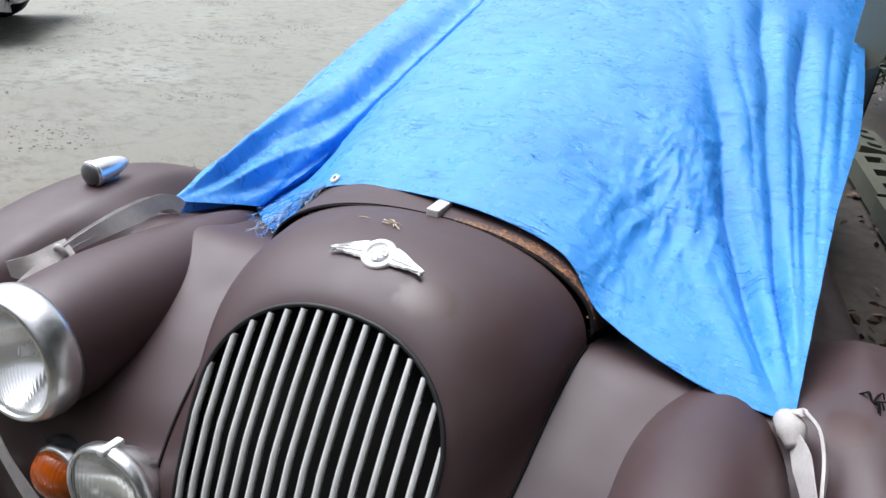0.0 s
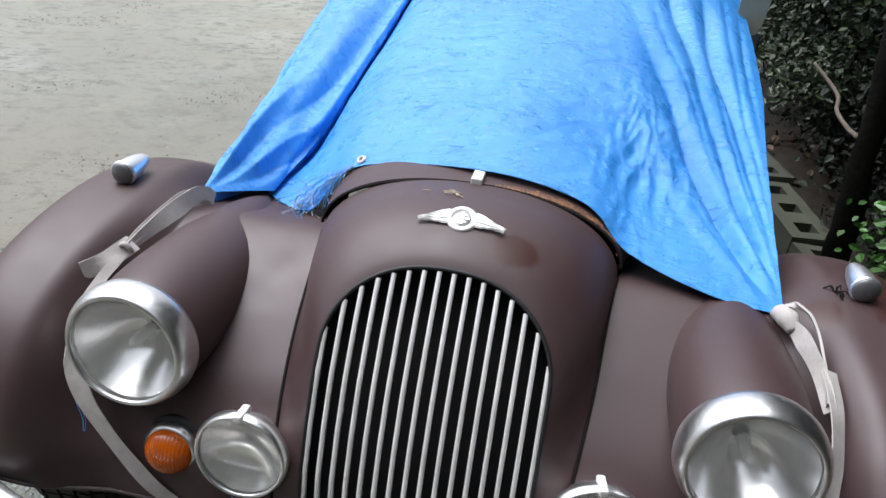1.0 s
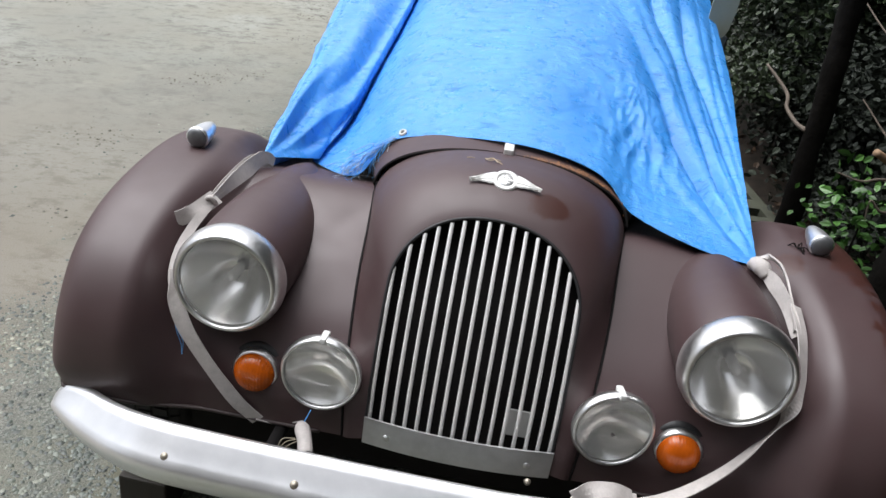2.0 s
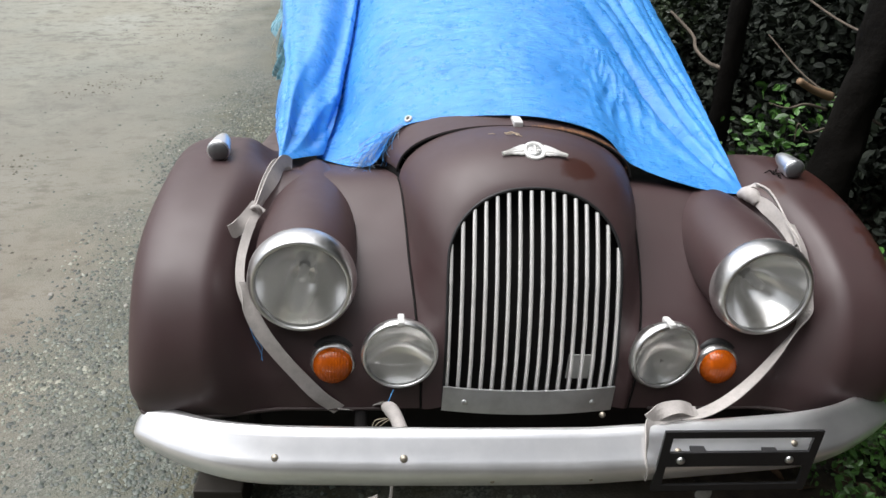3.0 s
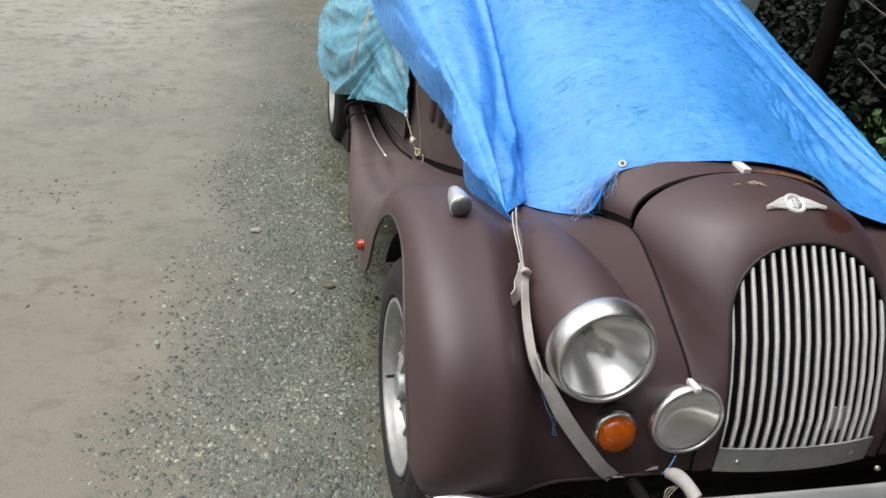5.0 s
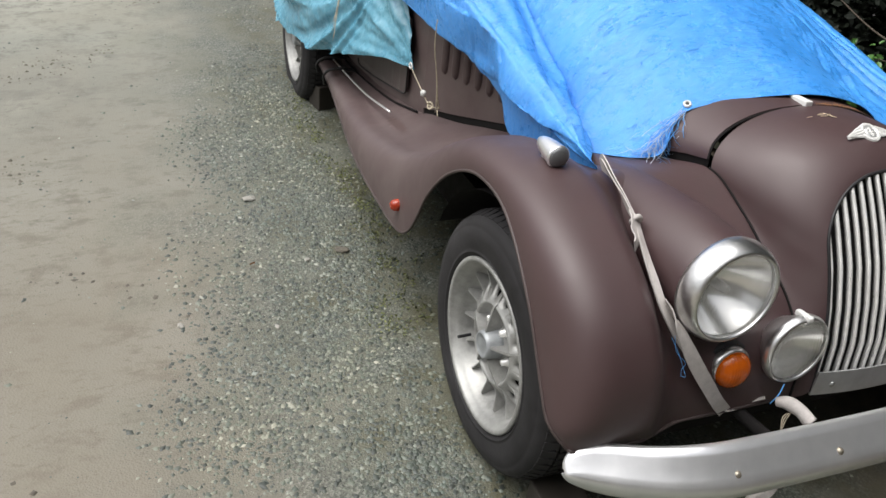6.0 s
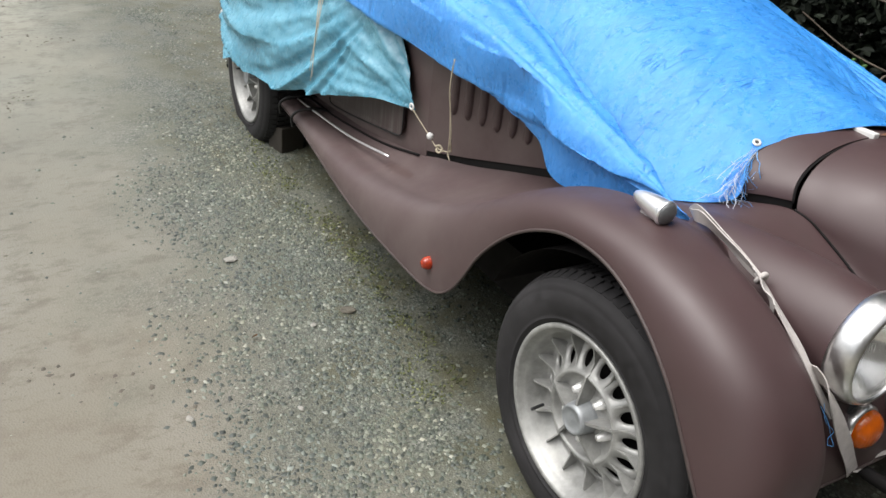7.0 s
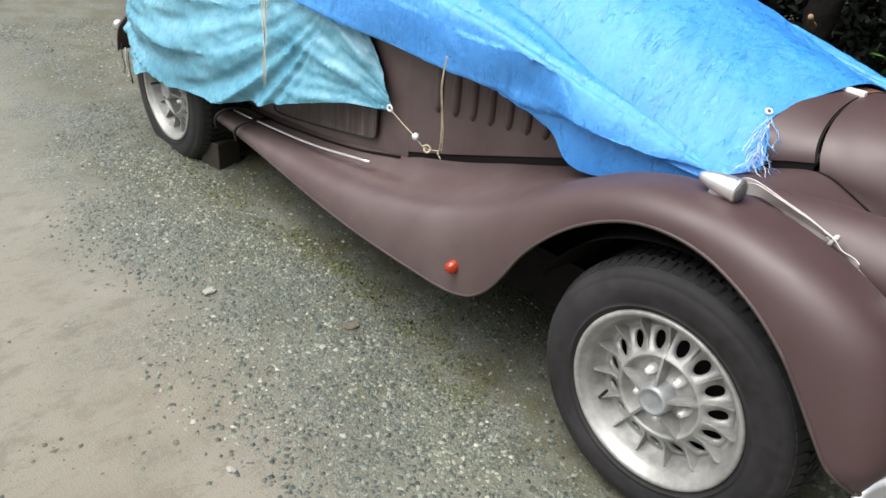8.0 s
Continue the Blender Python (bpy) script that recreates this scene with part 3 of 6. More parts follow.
def build_grille():
    grille = mesh_ob("grille", *grille_plate(), PLATE, car, "dull aluminium strip with vertical slats above it", True)
    shell(grille, 0.004, 0.0)
    for x in np.linspace(-0.180, 0.180, 16):
        top = SPRING + RISE * max(0.0, 1 - (abs(x) / HALF) ** 2.2) ** 0.5 - 0.004
        z = np.linspace(0.40, top, 26)
        y = grille_y(x, z)
        p = np.stack([np.full_like(z, x), y, z], 1)
        tan = np.gradient(p, axis=0)
        tan /= np.linalg.norm(tan, axis=1)[:, None]
        nor = np.cross(tan, np.array([1.0, 0, 0]))
        nor *= np.sign(-nor[:, 1:2])
        prof = [(-.0035, .009), (-.0040, .0018), (-.0033, .0), (0, -.0012), (.0033, .0), (.0040, .0018), (.0035, .009)]
        ring = np.stack([p + np.array([w, 0, 0]) - nor * d for w, d in prof], 1)
        mesh_ob("slat", ring.reshape(-1, 3), grid_faces(26, 7, True), SLAT, grille)
    for x in (-0.14, 0.14):
        b = dome("bolt", 0.008, 0.006, CHROME, grille, sides=14)
        b.location = (x, float(grille_y(x, 0.405)) - 0.004, 0.405)
    # radiator core as a near-black sheet, the shade behind the slats in its colour
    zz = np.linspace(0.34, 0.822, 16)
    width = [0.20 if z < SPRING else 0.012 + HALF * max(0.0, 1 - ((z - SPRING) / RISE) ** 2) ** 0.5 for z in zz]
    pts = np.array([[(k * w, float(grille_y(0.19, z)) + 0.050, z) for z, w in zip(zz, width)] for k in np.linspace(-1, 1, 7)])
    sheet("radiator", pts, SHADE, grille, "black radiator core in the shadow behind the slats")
    bm = box(bmesh.new(), (0.085, -0.372, 0.438), (0.135, -0.368, 0.500))
    part("paper_label", bm, WHITE_PLASTIC, grille, "pale paper label behind the slats")
    return grille


def grille_plate():
    xs = np.linspace(-0.188, 0.188, 24)
    zs = (0.378, 0.388, 0.428, 0.441)
    pts = np.array([[(x, float(grille_y(x, 0.40)) - 0.004, z) for z in zs] for x in xs])
    return pts.reshape(-1, 3), grid_faces(24, 4)


build_grille()


def bonnet_half(y):
    k = np.clip(y / 1.1, 0, 1)
    return 0.285 + 0.290 * k ** 1.05


def bonnet_points(y0, y1, lift=0.0, rows=40, cols=61):
    out = np.zeros((rows, cols, 3))
    for i, y in enumerate(np.linspace(y0, y1, rows)):
        w = bonnet_half(y) + lift
        base = np.interp(y + 0.032, [-.02, .09, .205, .41, .66, .95, 1.12], [.750, .730, .699, .636, .571, .501, .466]) + np.interp(y, [0, .25, .5, 1.1], [.030, .028, .024, .018])
        crown_z = 0.877 + 0.085 * np.clip(y, 0, 1.2) + lift
        side_z = max(base + 0.004, np.interp(y, [0, .15, .5, 1.1], [.752, .760, .775, .80]))
        for j, f in enumerate(np.linspace(-1, 1, cols)):
            a = abs(f)
            if a > 0.62:
                g = (a - 0.62) / 0.38
                x, z = w, side_z + (base - side_z) * g
            else:
                t = a / 0.62 * np.pi / 2
                x, z = w * np.sin(t) ** 0.92, side_z + (crown_z - side_z) * np.cos(t)
            sweep = 0.050 * (crown_z - z) / 0.14 if y < 0.3 else 0.0
            sweep *= max(0, 1 - y / 0.3)
            out[i, j] = (np.sign(f) * x, y + 0.032 - min(sweep, 0.05), z)
    return out


def build_bonnet():
    pts = bonnet_points(0.004, 1.09)
    bonnet = sheet("bonnet", pts, RUSTY_PAINT, car, flip=False)
    shell(bonnet, 0.003)
    edge = pts[0].copy()
    edge[:, 1] -= 0.004
    edge[:, 2] -= 0.004
    tube("bonnet_seal", edge[::3], 0.0030, SHADE, bonnet, sides=6, n=90)
    for s in (-1, 1):
        # dark sheet behind the bonnet's foot, painted as the shade in the slot
        foot = pts[:, 0 if s < 0 else -1] - np.array([s * 0.007, 0, 0])
        slot = np.stack([foot + np.array([0, 0, d]) for d in (0.004, -0.01, -0.03, -0.06)], 1)
        shell(sheet("foot_gap", slot, SHADE, bonnet, "dark slot below the bonnet side", flip=s > 0), 0.002)
        for k in range(8):
            y = 0.578 + 0.0580 * k
            x = s * (bonnet_half(y) + 0.002)
            z0 = np.interp(y, [.6, 1.05], [.645, .640])
            prof = []
            for t in np.linspace(0, 1, 14):
                end = math.sqrt(max(0.02, 1 - abs(2 * t - 1) ** 6))
                zz = z0 + 0.155 * t
                prof.append([(x - s * 0.004, y + 0.032 + 0.012 * end, zz), (x + s * 0.014 * end, y + 0.032 + 0.006 * end, zz), (x + s * 0.016 * end, y + 0.032 - 0.004 * end, zz), (x + s * 0.003 * end, y + 0.032 - 0.012 * end, zz), (x - s * 0.004, y + 0.032 - 0.013 * end, zz)])
            sheet("louvre", np.array(prof), PAINT, bonnet, flip=s < 0)
    # piano hinge along the top, with its bright end cap
    hinge = [(0, y + 0.03, 0.8795 + 0.085 * y) for y in np.linspace(0.01, 1.0, 6)]
    tube("hinge", hinge, 0.006, SLAT, bonnet, "bright hinge strip along the ridge", n=24)
    cap = bmesh.new()
    box(cap, (-0.011, 0.026, 0.872), (0.011, 0.082, 0.889), 0.003)
    part("hinge_cap", cap, WHITE_PLASTIC, bonnet, "worn bright hinge end")
    # rusty blisters along the front edge
    rng = np.random.default_rng(5)
    for k in range(26):
        f = rng.uniform(34, 49)
        i = int(rng.integers(0, 2))
        g = f - int(f)
        p = pts[i, int(f)] * (1 - g) + pts[i, int(f) + 1] * g + rng.normal(0, 0.007, 3) * (1, 1, 0.1) * (rng.random() < 0.6) + np.array([0, 0.006 * rng.random(), 0])
        r = 0.0007 + 0.0024 * rng.random() ** 2.5
        k2 = dome("rust_blister", r, r * 0.3, RUST, bonnet, sides=8)
        slope = math.atan2(p[0], 0.24)
        k2.matrix_local = Matrix.Translation(p + np.array([0, 0, 0.001])) @ Euler((radians(-80), slope, 0)).to_matrix().to_4x4()
    return bonnet


bonnet = build_bonnet()


# Headlamps on their pods
def build_headlamp(side):
    cx, cz = 0.482 * side, 0.662
    stations = [(-.345, .098, .098, .662), (-.30, .103, .103, .664), (-.22, .106, .104, .666), (-.13, .104, .098, .668), (-.04, .094, .086, .672), (.05, .074, .066, .682), (.13, .045, .044, .690), (.19, .012, .015, .700)]
    u = np.linspace(0, len(stations) - 1, 40)
    st = spline(stations, u)
    ang = np.linspace(0, 2 * np.pi, 48, endpoint=False)
    pts = np.stack([np.stack([cx + side * 0.006 * (y + .345) + rx * np.cos(ang), np.full(48, y), z + rz * np.sin(ang)], -1) for y, rx, rz, z in st])
    pod = sheet("headlamp_pod", pts, PAINT, car, closed=True, flip=False)
    lamp = lathe("headlamp", [(0.001, 0.070), (0.05, 0.060), (0.085, 0.025), (0.098, -0.012)], SHADE, pod, sides=48)
    lamp.location = (cx, -0.345, cz + 0.006)
    lamp.rotation_euler = (radians(-4), 0, 0)
    lathe("lamp_rim", [(0.097, 0.008), (0.106, 0.006), (0.1085, -0.004), (0.1075, -0.020), (0.1035, -0.034), (0.098, -0.043), (0.0935, -0.046), (0.0905, -0.044), (0.0893, -0.038), (0.089, -0.02)], CHROME, lamp, "pitted chrome lamp rim", 56)
    lathe("lamp_reflector", [(0.089 * a, 0.052 - 0.082 * a * a) for a in np.linspace(0.04, 1, 18)], REFLECTOR, lamp, "", 48, "y", True)
    lathe("lamp_bulb", [(0.004, -0.014), (0.008, -0.010), (0.0095, 0.0), (0.0095, 0.045)], WHITE_PLASTIC, lamp, "pale lamp bulb", 16, "y", True)
    k = np.linspace(0.08, 1, 9)
    glass = lathe("lamp_lens", [(max(1e-4, 0.0893 * a), -0.040 - 0.012 * (1 - a * a)) for a in k], LENS, lamp, "fluted glass lens", 48, "y", True)
    shell(glass, 0.003)
    glass.visible_shadow = False
    return pod


# Indicators, spot lamps, side lamps
def build_indicator(side):
    base = lathe("indicator", [(0.001, 0.02), (0.036, 0.02), (0.041, 0.004), (0.041, -0.006), (0.037, -0.010), (0.034, -0.010)], CHROME, car, "round amber indicator with a metal ring", 32)
    base.location = (0.421 * side, -0.372, 0.479)
    base.scale = (1.15, 1.1, 1.15)
    base.rotation_euler = (radians(-6), 0, 0)
    k = np.linspace(0, np.pi / 2, 9)
    lathe("indicator_lens", [(max(1e-4, 0.0365 * math.sin(a) ** 0.8), -0.008 - 0.026 * math.cos(a)) for a in k], AMBER, base, "ribbed amber lens", 32)
    lathe("indicator_gasket", [(0.048, 0.022), (0.048, 0.008), (0.040, 0.006)], BLACK, base, "black rubber gasket", 28)
    dot = dome("indicator_screw", 0.004, 0.003, CHROME, base, sides=10)
    dot.location = (0, -0.026, 0.022)
    return base


def build_spot(side, tilt):
    lamp = lathe("spot_lamp", [(0.001, 0.060), (0.022, 0.056), (0.045, 0.038), (0.062, 0.010), (0.068, -0.008)], CHROME, car, "round chrome spot lamp with a clear lens", 40)
    lamp.location = (0.283 * side, -0.385, 0.519)
    lamp.scale = (1.07, 1.05, 1.07)
    lamp.rotation_euler = (radians(-5), 0, radians(tilt))
    lathe("spot_rim", [(0.066, 0.0), (0.0735, -0.003), (0.0750, -0.012), (0.0715, -0.022), (0.0675, -0.024), (0.0665, -0.016)], CHROME, lamp, "", 44)
    lathe("spot_reflector", [(0.066 * a, 0.018 - 0.030 * a * a) for a in np.linspace(0.02, 1, 16)], REFLECTOR, lamp, "", 40, "y", True)
    k = np.linspace(0.08, 1, 8)
    g = shell(lathe("spot_lens", [(max(1e-4, 0.067 * a), -0.019 - 0.010 * (1 - a * a)) for a in k], FOG_LENS, lamp, "clear ribbed lens", 40, "y", True), 0.003)
    g.visible_shadow = False
    bm = bmesh.new()
    box(bm, (-0.0065, -0.028, 0.066), (0.0065, 0.010, 0.0775), 0.0035)
    part("spot_clip", bm, WHITE_PLASTIC, lamp, "bright clip on the rim")
    tube("spot_bracket", [(0, 0.03, -0.05), (0, 0.035, -0.09), (0, 0.045, -0.13)], 0.008, SHADE, lamp)
    return lamp


def build_side_lamp(side):
    prof = [(0.001, 0.088), (0.008, 0.085), (0.015, 0.074), (0.021, 0.055), (0.0255, 0.030), (0.0275, 0.005), (0.0275, -0.002)]
    lamp = lathe("side_lamp", prof, ALU, car, "torpedo-shaped metal side lamp", 28)
    lamp.location = (0.695 * side, -0.012, 0.808)
    lamp.scale = (0.88, 0.95, 0.88)
    lamp.rotation_euler = (radians(3), 0, 0)
    lathe("side_lamp_ring", [(0.027, 0.003), (0.0295, 0.0), (0.0295, -0.006), (0.026, -0.008)], ALU, lamp, "", 28)
    k = np.linspace(0, np.pi / 2, 7)
    lathe("side_lamp_lens", [(max(1e-4, 0.0265 * math.sin(a)), -0.006 - 0.012 * math.cos(a)) for a in k], plain_frost, lamp, "frosted lens", 28)
    bm = bmesh.new()
    box(bm, (-0.010, 0.0, -0.036), (0.010, 0.055, -0.015), 0.004)
    part("side_lamp_foot", bm, ALU, lamp)
    return lamp


plain_frost = plain("frosted_lens", (0.15, 0.155, 0.16), 0.35, 0.4, 0.2, 60, 0.1, 0.0006)
for s in (-1, 1):
    build_headlamp(s)
    build_indicator(s)
    build_side_lamp(s)
build_spot(-1, 0)
build_spot(1, 8)


# Winged badge: a roundel and two feathered wings
def build_badge():
    at = Matrix.Translation((0.004, -0.1500, 0.8800)) @ Euler((radians(-61), 0, 0)).to_matrix().to_4x4()
    badge = lathe("badge", [(0.001, -0.0050), (0.0165, -0.0050), (0.0175, -0.0072), (0.0235, -0.0070), (0.0260, -0.0048), (0.0262, 0.006)], SLAT, car, "bright winged emblem", 32)
    badge.matrix_local = at
    for s in (-1, 1):
        top, low = [], []
        for t in np.linspace(0, 1, 16):
            x = s * (0.022 + 0.050 * t)
            top.append((x, -0.006, 0.017 - 0.027 * t ** 1.35))
            low.append((x, -0.006, -0.014 + 0.002 * t + 0.0007 * math.sin(24 * t)))
        pts = np.array([[(a[0], -0.0075 + 0.003 * abs(k - 0.5) + 0.0009 * math.cos(8 * np.pi * k) + 0.30 * a[0] ** 2, a[2] + (b[2] - a[2]) * k) for k in np.linspace(0, 1, 25)] for a, b in zip(top, low)])
        shell(sheet("badge_wing", pts, SLAT, badge, flip=s > 0), 0.004, 1.0)
    lathe("badge_field", [(0.001, -0.0056), (0.0160, -0.0054), (0.0164, -0.0040)], PLATE, badge, "dulled field of the roundel", 28)
    bm = bmesh.new()
    for lo, hi in (((-0.0125, -0.0074, -0.0020), (0.0125, -0.0050, 0.0020)), ((-0.0020, -0.0075, -0.0125), (0.0020, -0.0050, 0.0125)), ((-0.0075, -0.0072, 0.0052), (0.0075, -0.0050, 0.0076)), ((-0.0075, -0.0072, -0.0076), (0.0075, -0.0050, -0.0052))):
        box(bm, lo, hi, 0.0006)
    part("badge_relief", bm, SLAT, badge)
    return badge


build_badge()


# Bumper with its bolts and the bracket on it
def bumper_line(x):
    a = abs(x)
    return -0.588 + 0.04 * x * x + 0.113 * smooth01((a - 0.50) / 0.38) ** 1.4, 0.036 * float(np.clip((x - 0.10) / 0.60, 0, 1))


def build_bumper():
    prof = [(.064, .420), (.063, .427), (.060, .430), (.054, .429), (.044, .420), (.030, .404), (.014, .390), (.005, .381), (.000, .373), (.002, .362), (.008, .344), (.016, .331), (.024, .324), (.036, .320), (.060, .324)]
    xs = 0.815 * np.sin(np.linspace(-np.pi / 2, np.pi / 2, 161))
    rows = []
    for x in xs:
        y0, dz = bumper_line(x)
        end = math.sqrt(max(0.0, 1 - (max(0.0, abs(x) - 0.715) / 0.1001) ** 2.3))
        rows.append([(x, y0 + 0.02 + (dy - 0.02) * (0.10 + 0.90 * end), 0.370 + dz - 0.015 * float(smooth01((abs(x) - 0.55) / 0.22)) + (z - 0.370) * (0.06 + 0.94 * end) * (1 - 0.16 * float(smooth01((abs(x) - 0.55) / 0.22)))) for dy, z in prof])
    ob = sheet("bumper", np.array(rows), ALU, car, "broad dull aluminium bumper blade", flip=True)
    shell(ob, 0.005)
    for x, z in ((-.523, .384), (-.276, .386), (.276, .386), (.523, .384), (-.10, .350), (.10, .352)):
        b = dome("bolt", 0.0085 if z > .37 else 0.006, 0.008, BRONZE, ob, sides=14)
        b.location = (x, bumper_line(x)[0] + (0.016 if z > .37 else 0.006), (z + 0.009 if z > .37 else z) + bumper_line(x)[1])
        b.rotation_euler = (radians(-50 if z > .37 else 15), 0, 0)
    for x in (-0.36, 0.36):
        tube("bumper_bracket", [(x, -0.51, 0.37), (x, -0.42, 0.355), (x, -0.25, 0.35)], 0.014, SHADE, ob)
    b = dome("bolt", 0.007, 0.008, BRONZE, ob, "", 12)
    b.location = (0.14, -0.48, 0.428)
    bracket = bmesh.new()
    y0 = -0.592
    xs, zs = (0.228, 0.246, 0.538, 0.556), (0.322, 0.338, 0.388, 0.424, 0.462, 0.478)
    grid = {(i, j, k): bracket.verts.new((x, y0 + 0.006 * k, z)) for i, x in enumerate(xs) for j, z in enumerate(zs) for k in (0, 1)}
    for i in range(3):
        for j in range(5):
            if (i, j) in ((1, 1), (1, 3)):
                for a, b in (((1, j), (2, j)), ((2, j), (2, j + 1)), ((2, j + 1), (1, j + 1)), ((1, j + 1), (1, j))):
                    bracket.faces.new([grid[(*a, 0)], grid[(*a, 1)], grid[(*b, 1)], grid[(*b, 0)]])
                continue
            for k in (0, 1):
                bracket.faces.new([grid[i, j, k], grid[i + 1, j, k], grid[i + 1, j + 1, k], grid[i, j + 1, k]])
    edge = [(i, 0) for i in range(3)] + [(3, j) for j in range(5)] + [(i, 5) for i in (3, 2, 1)] + [(0, j) for j in (5, 4, 3, 2, 1)]
    for a, b in zip(edge, edge[1:] + edge[:1]):
        bracket.faces.new([grid[(*a, 0)], grid[(*a, 1)], grid[(*b, 1)], grid[(*b, 0)]])
    bmesh.ops.recalc_face_normals(bracket, faces=bracket.faces)
    plate = part("plate_bracket", bracket, BLACK, ob, "empty black number plate bracket")
    for x in (0.315, 0.465):
        part("bracket_stay", box(bmesh.new(), (x - 0.015, y0 + 0.007, 0.398), (x + 0.015, y0 + 0.03, 0.416)), BLACK, plate)
    for x in (0.272, 0.500):
        d = dome("plate_bolt", 0.009, 0.007, CHROME, plate, sides=12)
        d.location = (x, y0 - 0.001, 0.406)
    return ob


build_bumper()


# Wheels: cast rim with a ring of oval holes, ribs, hub cap, nuts, tyre with tread blocks
def rim_face():
    """A ring of sectors, each pierced by an oval, between radii 0.105 and 0.158."""
    verts, faces = [], []
    count, n = 15, 24
    r0, r1 = 0.103, 0.160
    for s in range(count):
        a0, a1 = 2 * np.pi * s / count, 2 * np.pi * (s + 1) / count
        base = len(verts)
        for layer in range(3):
            for k in range(n):
                t = 2 * np.pi * k / n
                c, q = math.cos(t), math.sin(t)
                m = max(abs(c), abs(q))
                rr, aa = (r0 + r1) / 2 + (r1 - r0) / 2 * c / m, (a0 + a1) / 2 + (a1 - a0) / 2 * q / m
                rm, am = (r0 + r1) / 2 + 0.0195 * c, (a0 + a1) / 2 + 0.0142 * q / 0.131
                r, a = (rr, aa) if layer == 0 else (rm, am)
                d = (0.0, -0.002, 0.009)[layer]
                lean = 0.038 * (r - r0) / (r1 - r0)
                verts.append((d + lean + 0.004, r * math.cos(a), r * math.sin(a)))
        for layer in range(2):
            for k in range(n):
                i, j = base + layer * n + k, base + layer * n + (k + 1) % n
                faces.append((i, j, j + n, i + n))
    return verts, faces


def build_wheel(x, y, side, turn, hub=0.318):
    wheel = mesh_ob("wheel", *rim_face(), WHEEL, car, "cast silver alloy wheel")
    joined = bmesh.new()
    joined.from_mesh(wheel.data)
    bmesh.ops.remove_doubles(joined, verts=joined.verts, dist=0.0004)
    joined.to_mesh(wheel.data)
    joined.free()
    m = Matrix.Translation((x, y, hub)) @ Euler((radians(turn), 0, 0 if side < 0 else math.pi)).to_matrix().to_4x4()
    wheel.matrix_local = m
    # barrel and lip: outwards is -x of the wheel
    lathe("rim", [(0.154, 0.041), (0.164, 0.046), (0.172, 0.040), (0.180, 0.022), (0.187, 0.004), (0.192, -0.008), (0.197, -0.011), (0.200, -0.022), (0.204, -0.026), (0.211, -0.027), (0.2145, -0.023), (0.214, -0.014), (0.206, -0.008), (0.200, 0.03), (0.196, 0.16)], WHEEL, wheel, "", 64, "x")
    lathe("hub_disc", [(0.106, 0.006), (0.103, 0.002), (0.099, 0.002), (0.095, 0.008), (0.090, 0.026), (0.070, 0.034), (0.045, 0.026), (0.034, 0.012), (0.001, 0.012)], WHEEL, wheel, "", 48, "x")
    lathe("hub_cap", [(0.040, 0.026), (0.036, -0.012), (0.034, -0.022), (0.029, -0.0245), (0.027, -0.0225), (0.015, -0.0225), (0.001, -0.0235)], HUB_GREY, wheel, "round metal hub cap", 32, "x")
    lathe("brake_drum", [(0.001, 0.075), (0.10, 0.075), (0.165, 0.09), (0.195, 0.12)], SHADE, wheel, "dark brake drum seen through the holes", 32, "x")
    for k in range(5):
        a = 2 * np.pi * k / 5
        rib = bmesh.new()
        vs = [(-0.016, .034), (-0.014, .05), (-0.001, .104), (0.010, .112), (0.034, .104), (0.036, .06), (0.03, .034)]
        f0 = [rib.verts.new((p, r, -0.0032)) for p, r in vs]
        f1 = [rib.verts.new((p, r, 0.0032)) for p, r in vs]
        rib.faces.new(f0[::-1])
        rib.faces.new(f1)
        for i in range(len(vs)):
            j = (i + 1) % len(vs)
            rib.faces.new((f0[i], f0[j], f1[j], f1[i]))
        o = part("rib", rib, WHEEL, wheel)
        o.rotation_euler = (a, 0, 0)
        nut = lathe("wheel_nut", [(0.014, 0.034), (0.012, 0.018), (0.0095, 0.016), (0.0085, 0.005), (0.001, 0.003)], SLAT, wheel, "", 6, "x")
        a2 = a + np.pi / 5
        nut.location = (0, 0.060 * math.cos(a2), 0.060 * math.sin(a2))
    fin_me = None
    for k in range(15):
        a = 2 * np.pi * k / 15
        if fin_me is None:
            fb = bmesh.new()
            pr = [(0.008, 0.108), (0.017, 0.134), (0.011, 0.164), (0.008, 0.176), (0.012, 0.183), (0.040, 0.176), (0.047, 0.162), (0.022, 0.108)]
            g0 = [fb.verts.new((p, r, -0.0018)) for p, r in pr]
            g1 = [fb.verts.new((p, r, 0.0018)) for p, r in pr]
            fb.faces.new(g0[::-1])
            fb.faces.new(g1)
            for i in range(len(pr)):
                j = (i + 1) % len(pr)
                fb.faces.new((g0[i], g0[j], g1[j], g1[i]))
            fo = part("fin", fb, WHEEL, wheel)
            fin_me = fo.data
        else:
            fo = new("fin", fin_me)
            fo.parent = wheel
        fo.rotation_euler = (a, 0, 0)
    v = tube("valve", [(0.012, 0.0, 0.150), (-0.008, 0.0, 0.146), (-0.026, 0.0, 0.143)], 0.0042, BLACK, wheel, "black rubber valve", sides=8)
    v.rotation_euler = (-2.305, 0, 0)
    # tyre
    pr = [(0.206, -0.012), (0.216, -0.020), (0.222, -0.024), (0.2245, -0.0285), (0.2265, -0.0285), (0.228, -0.0265), (0.234, -0.0285), (0.262, -0.031), (0.284, -0.0275), (0.287, -0.0245), (0.290, -0.0250), (0.304, -0.016), (0.314, -0.002), (0.3175, 0.012), (0.3185, 0.06), (0.3185, 0.11), (0.317, 0.150), (0.304, 0.172), (0.27, 0.182), (0.21, 0.17)]
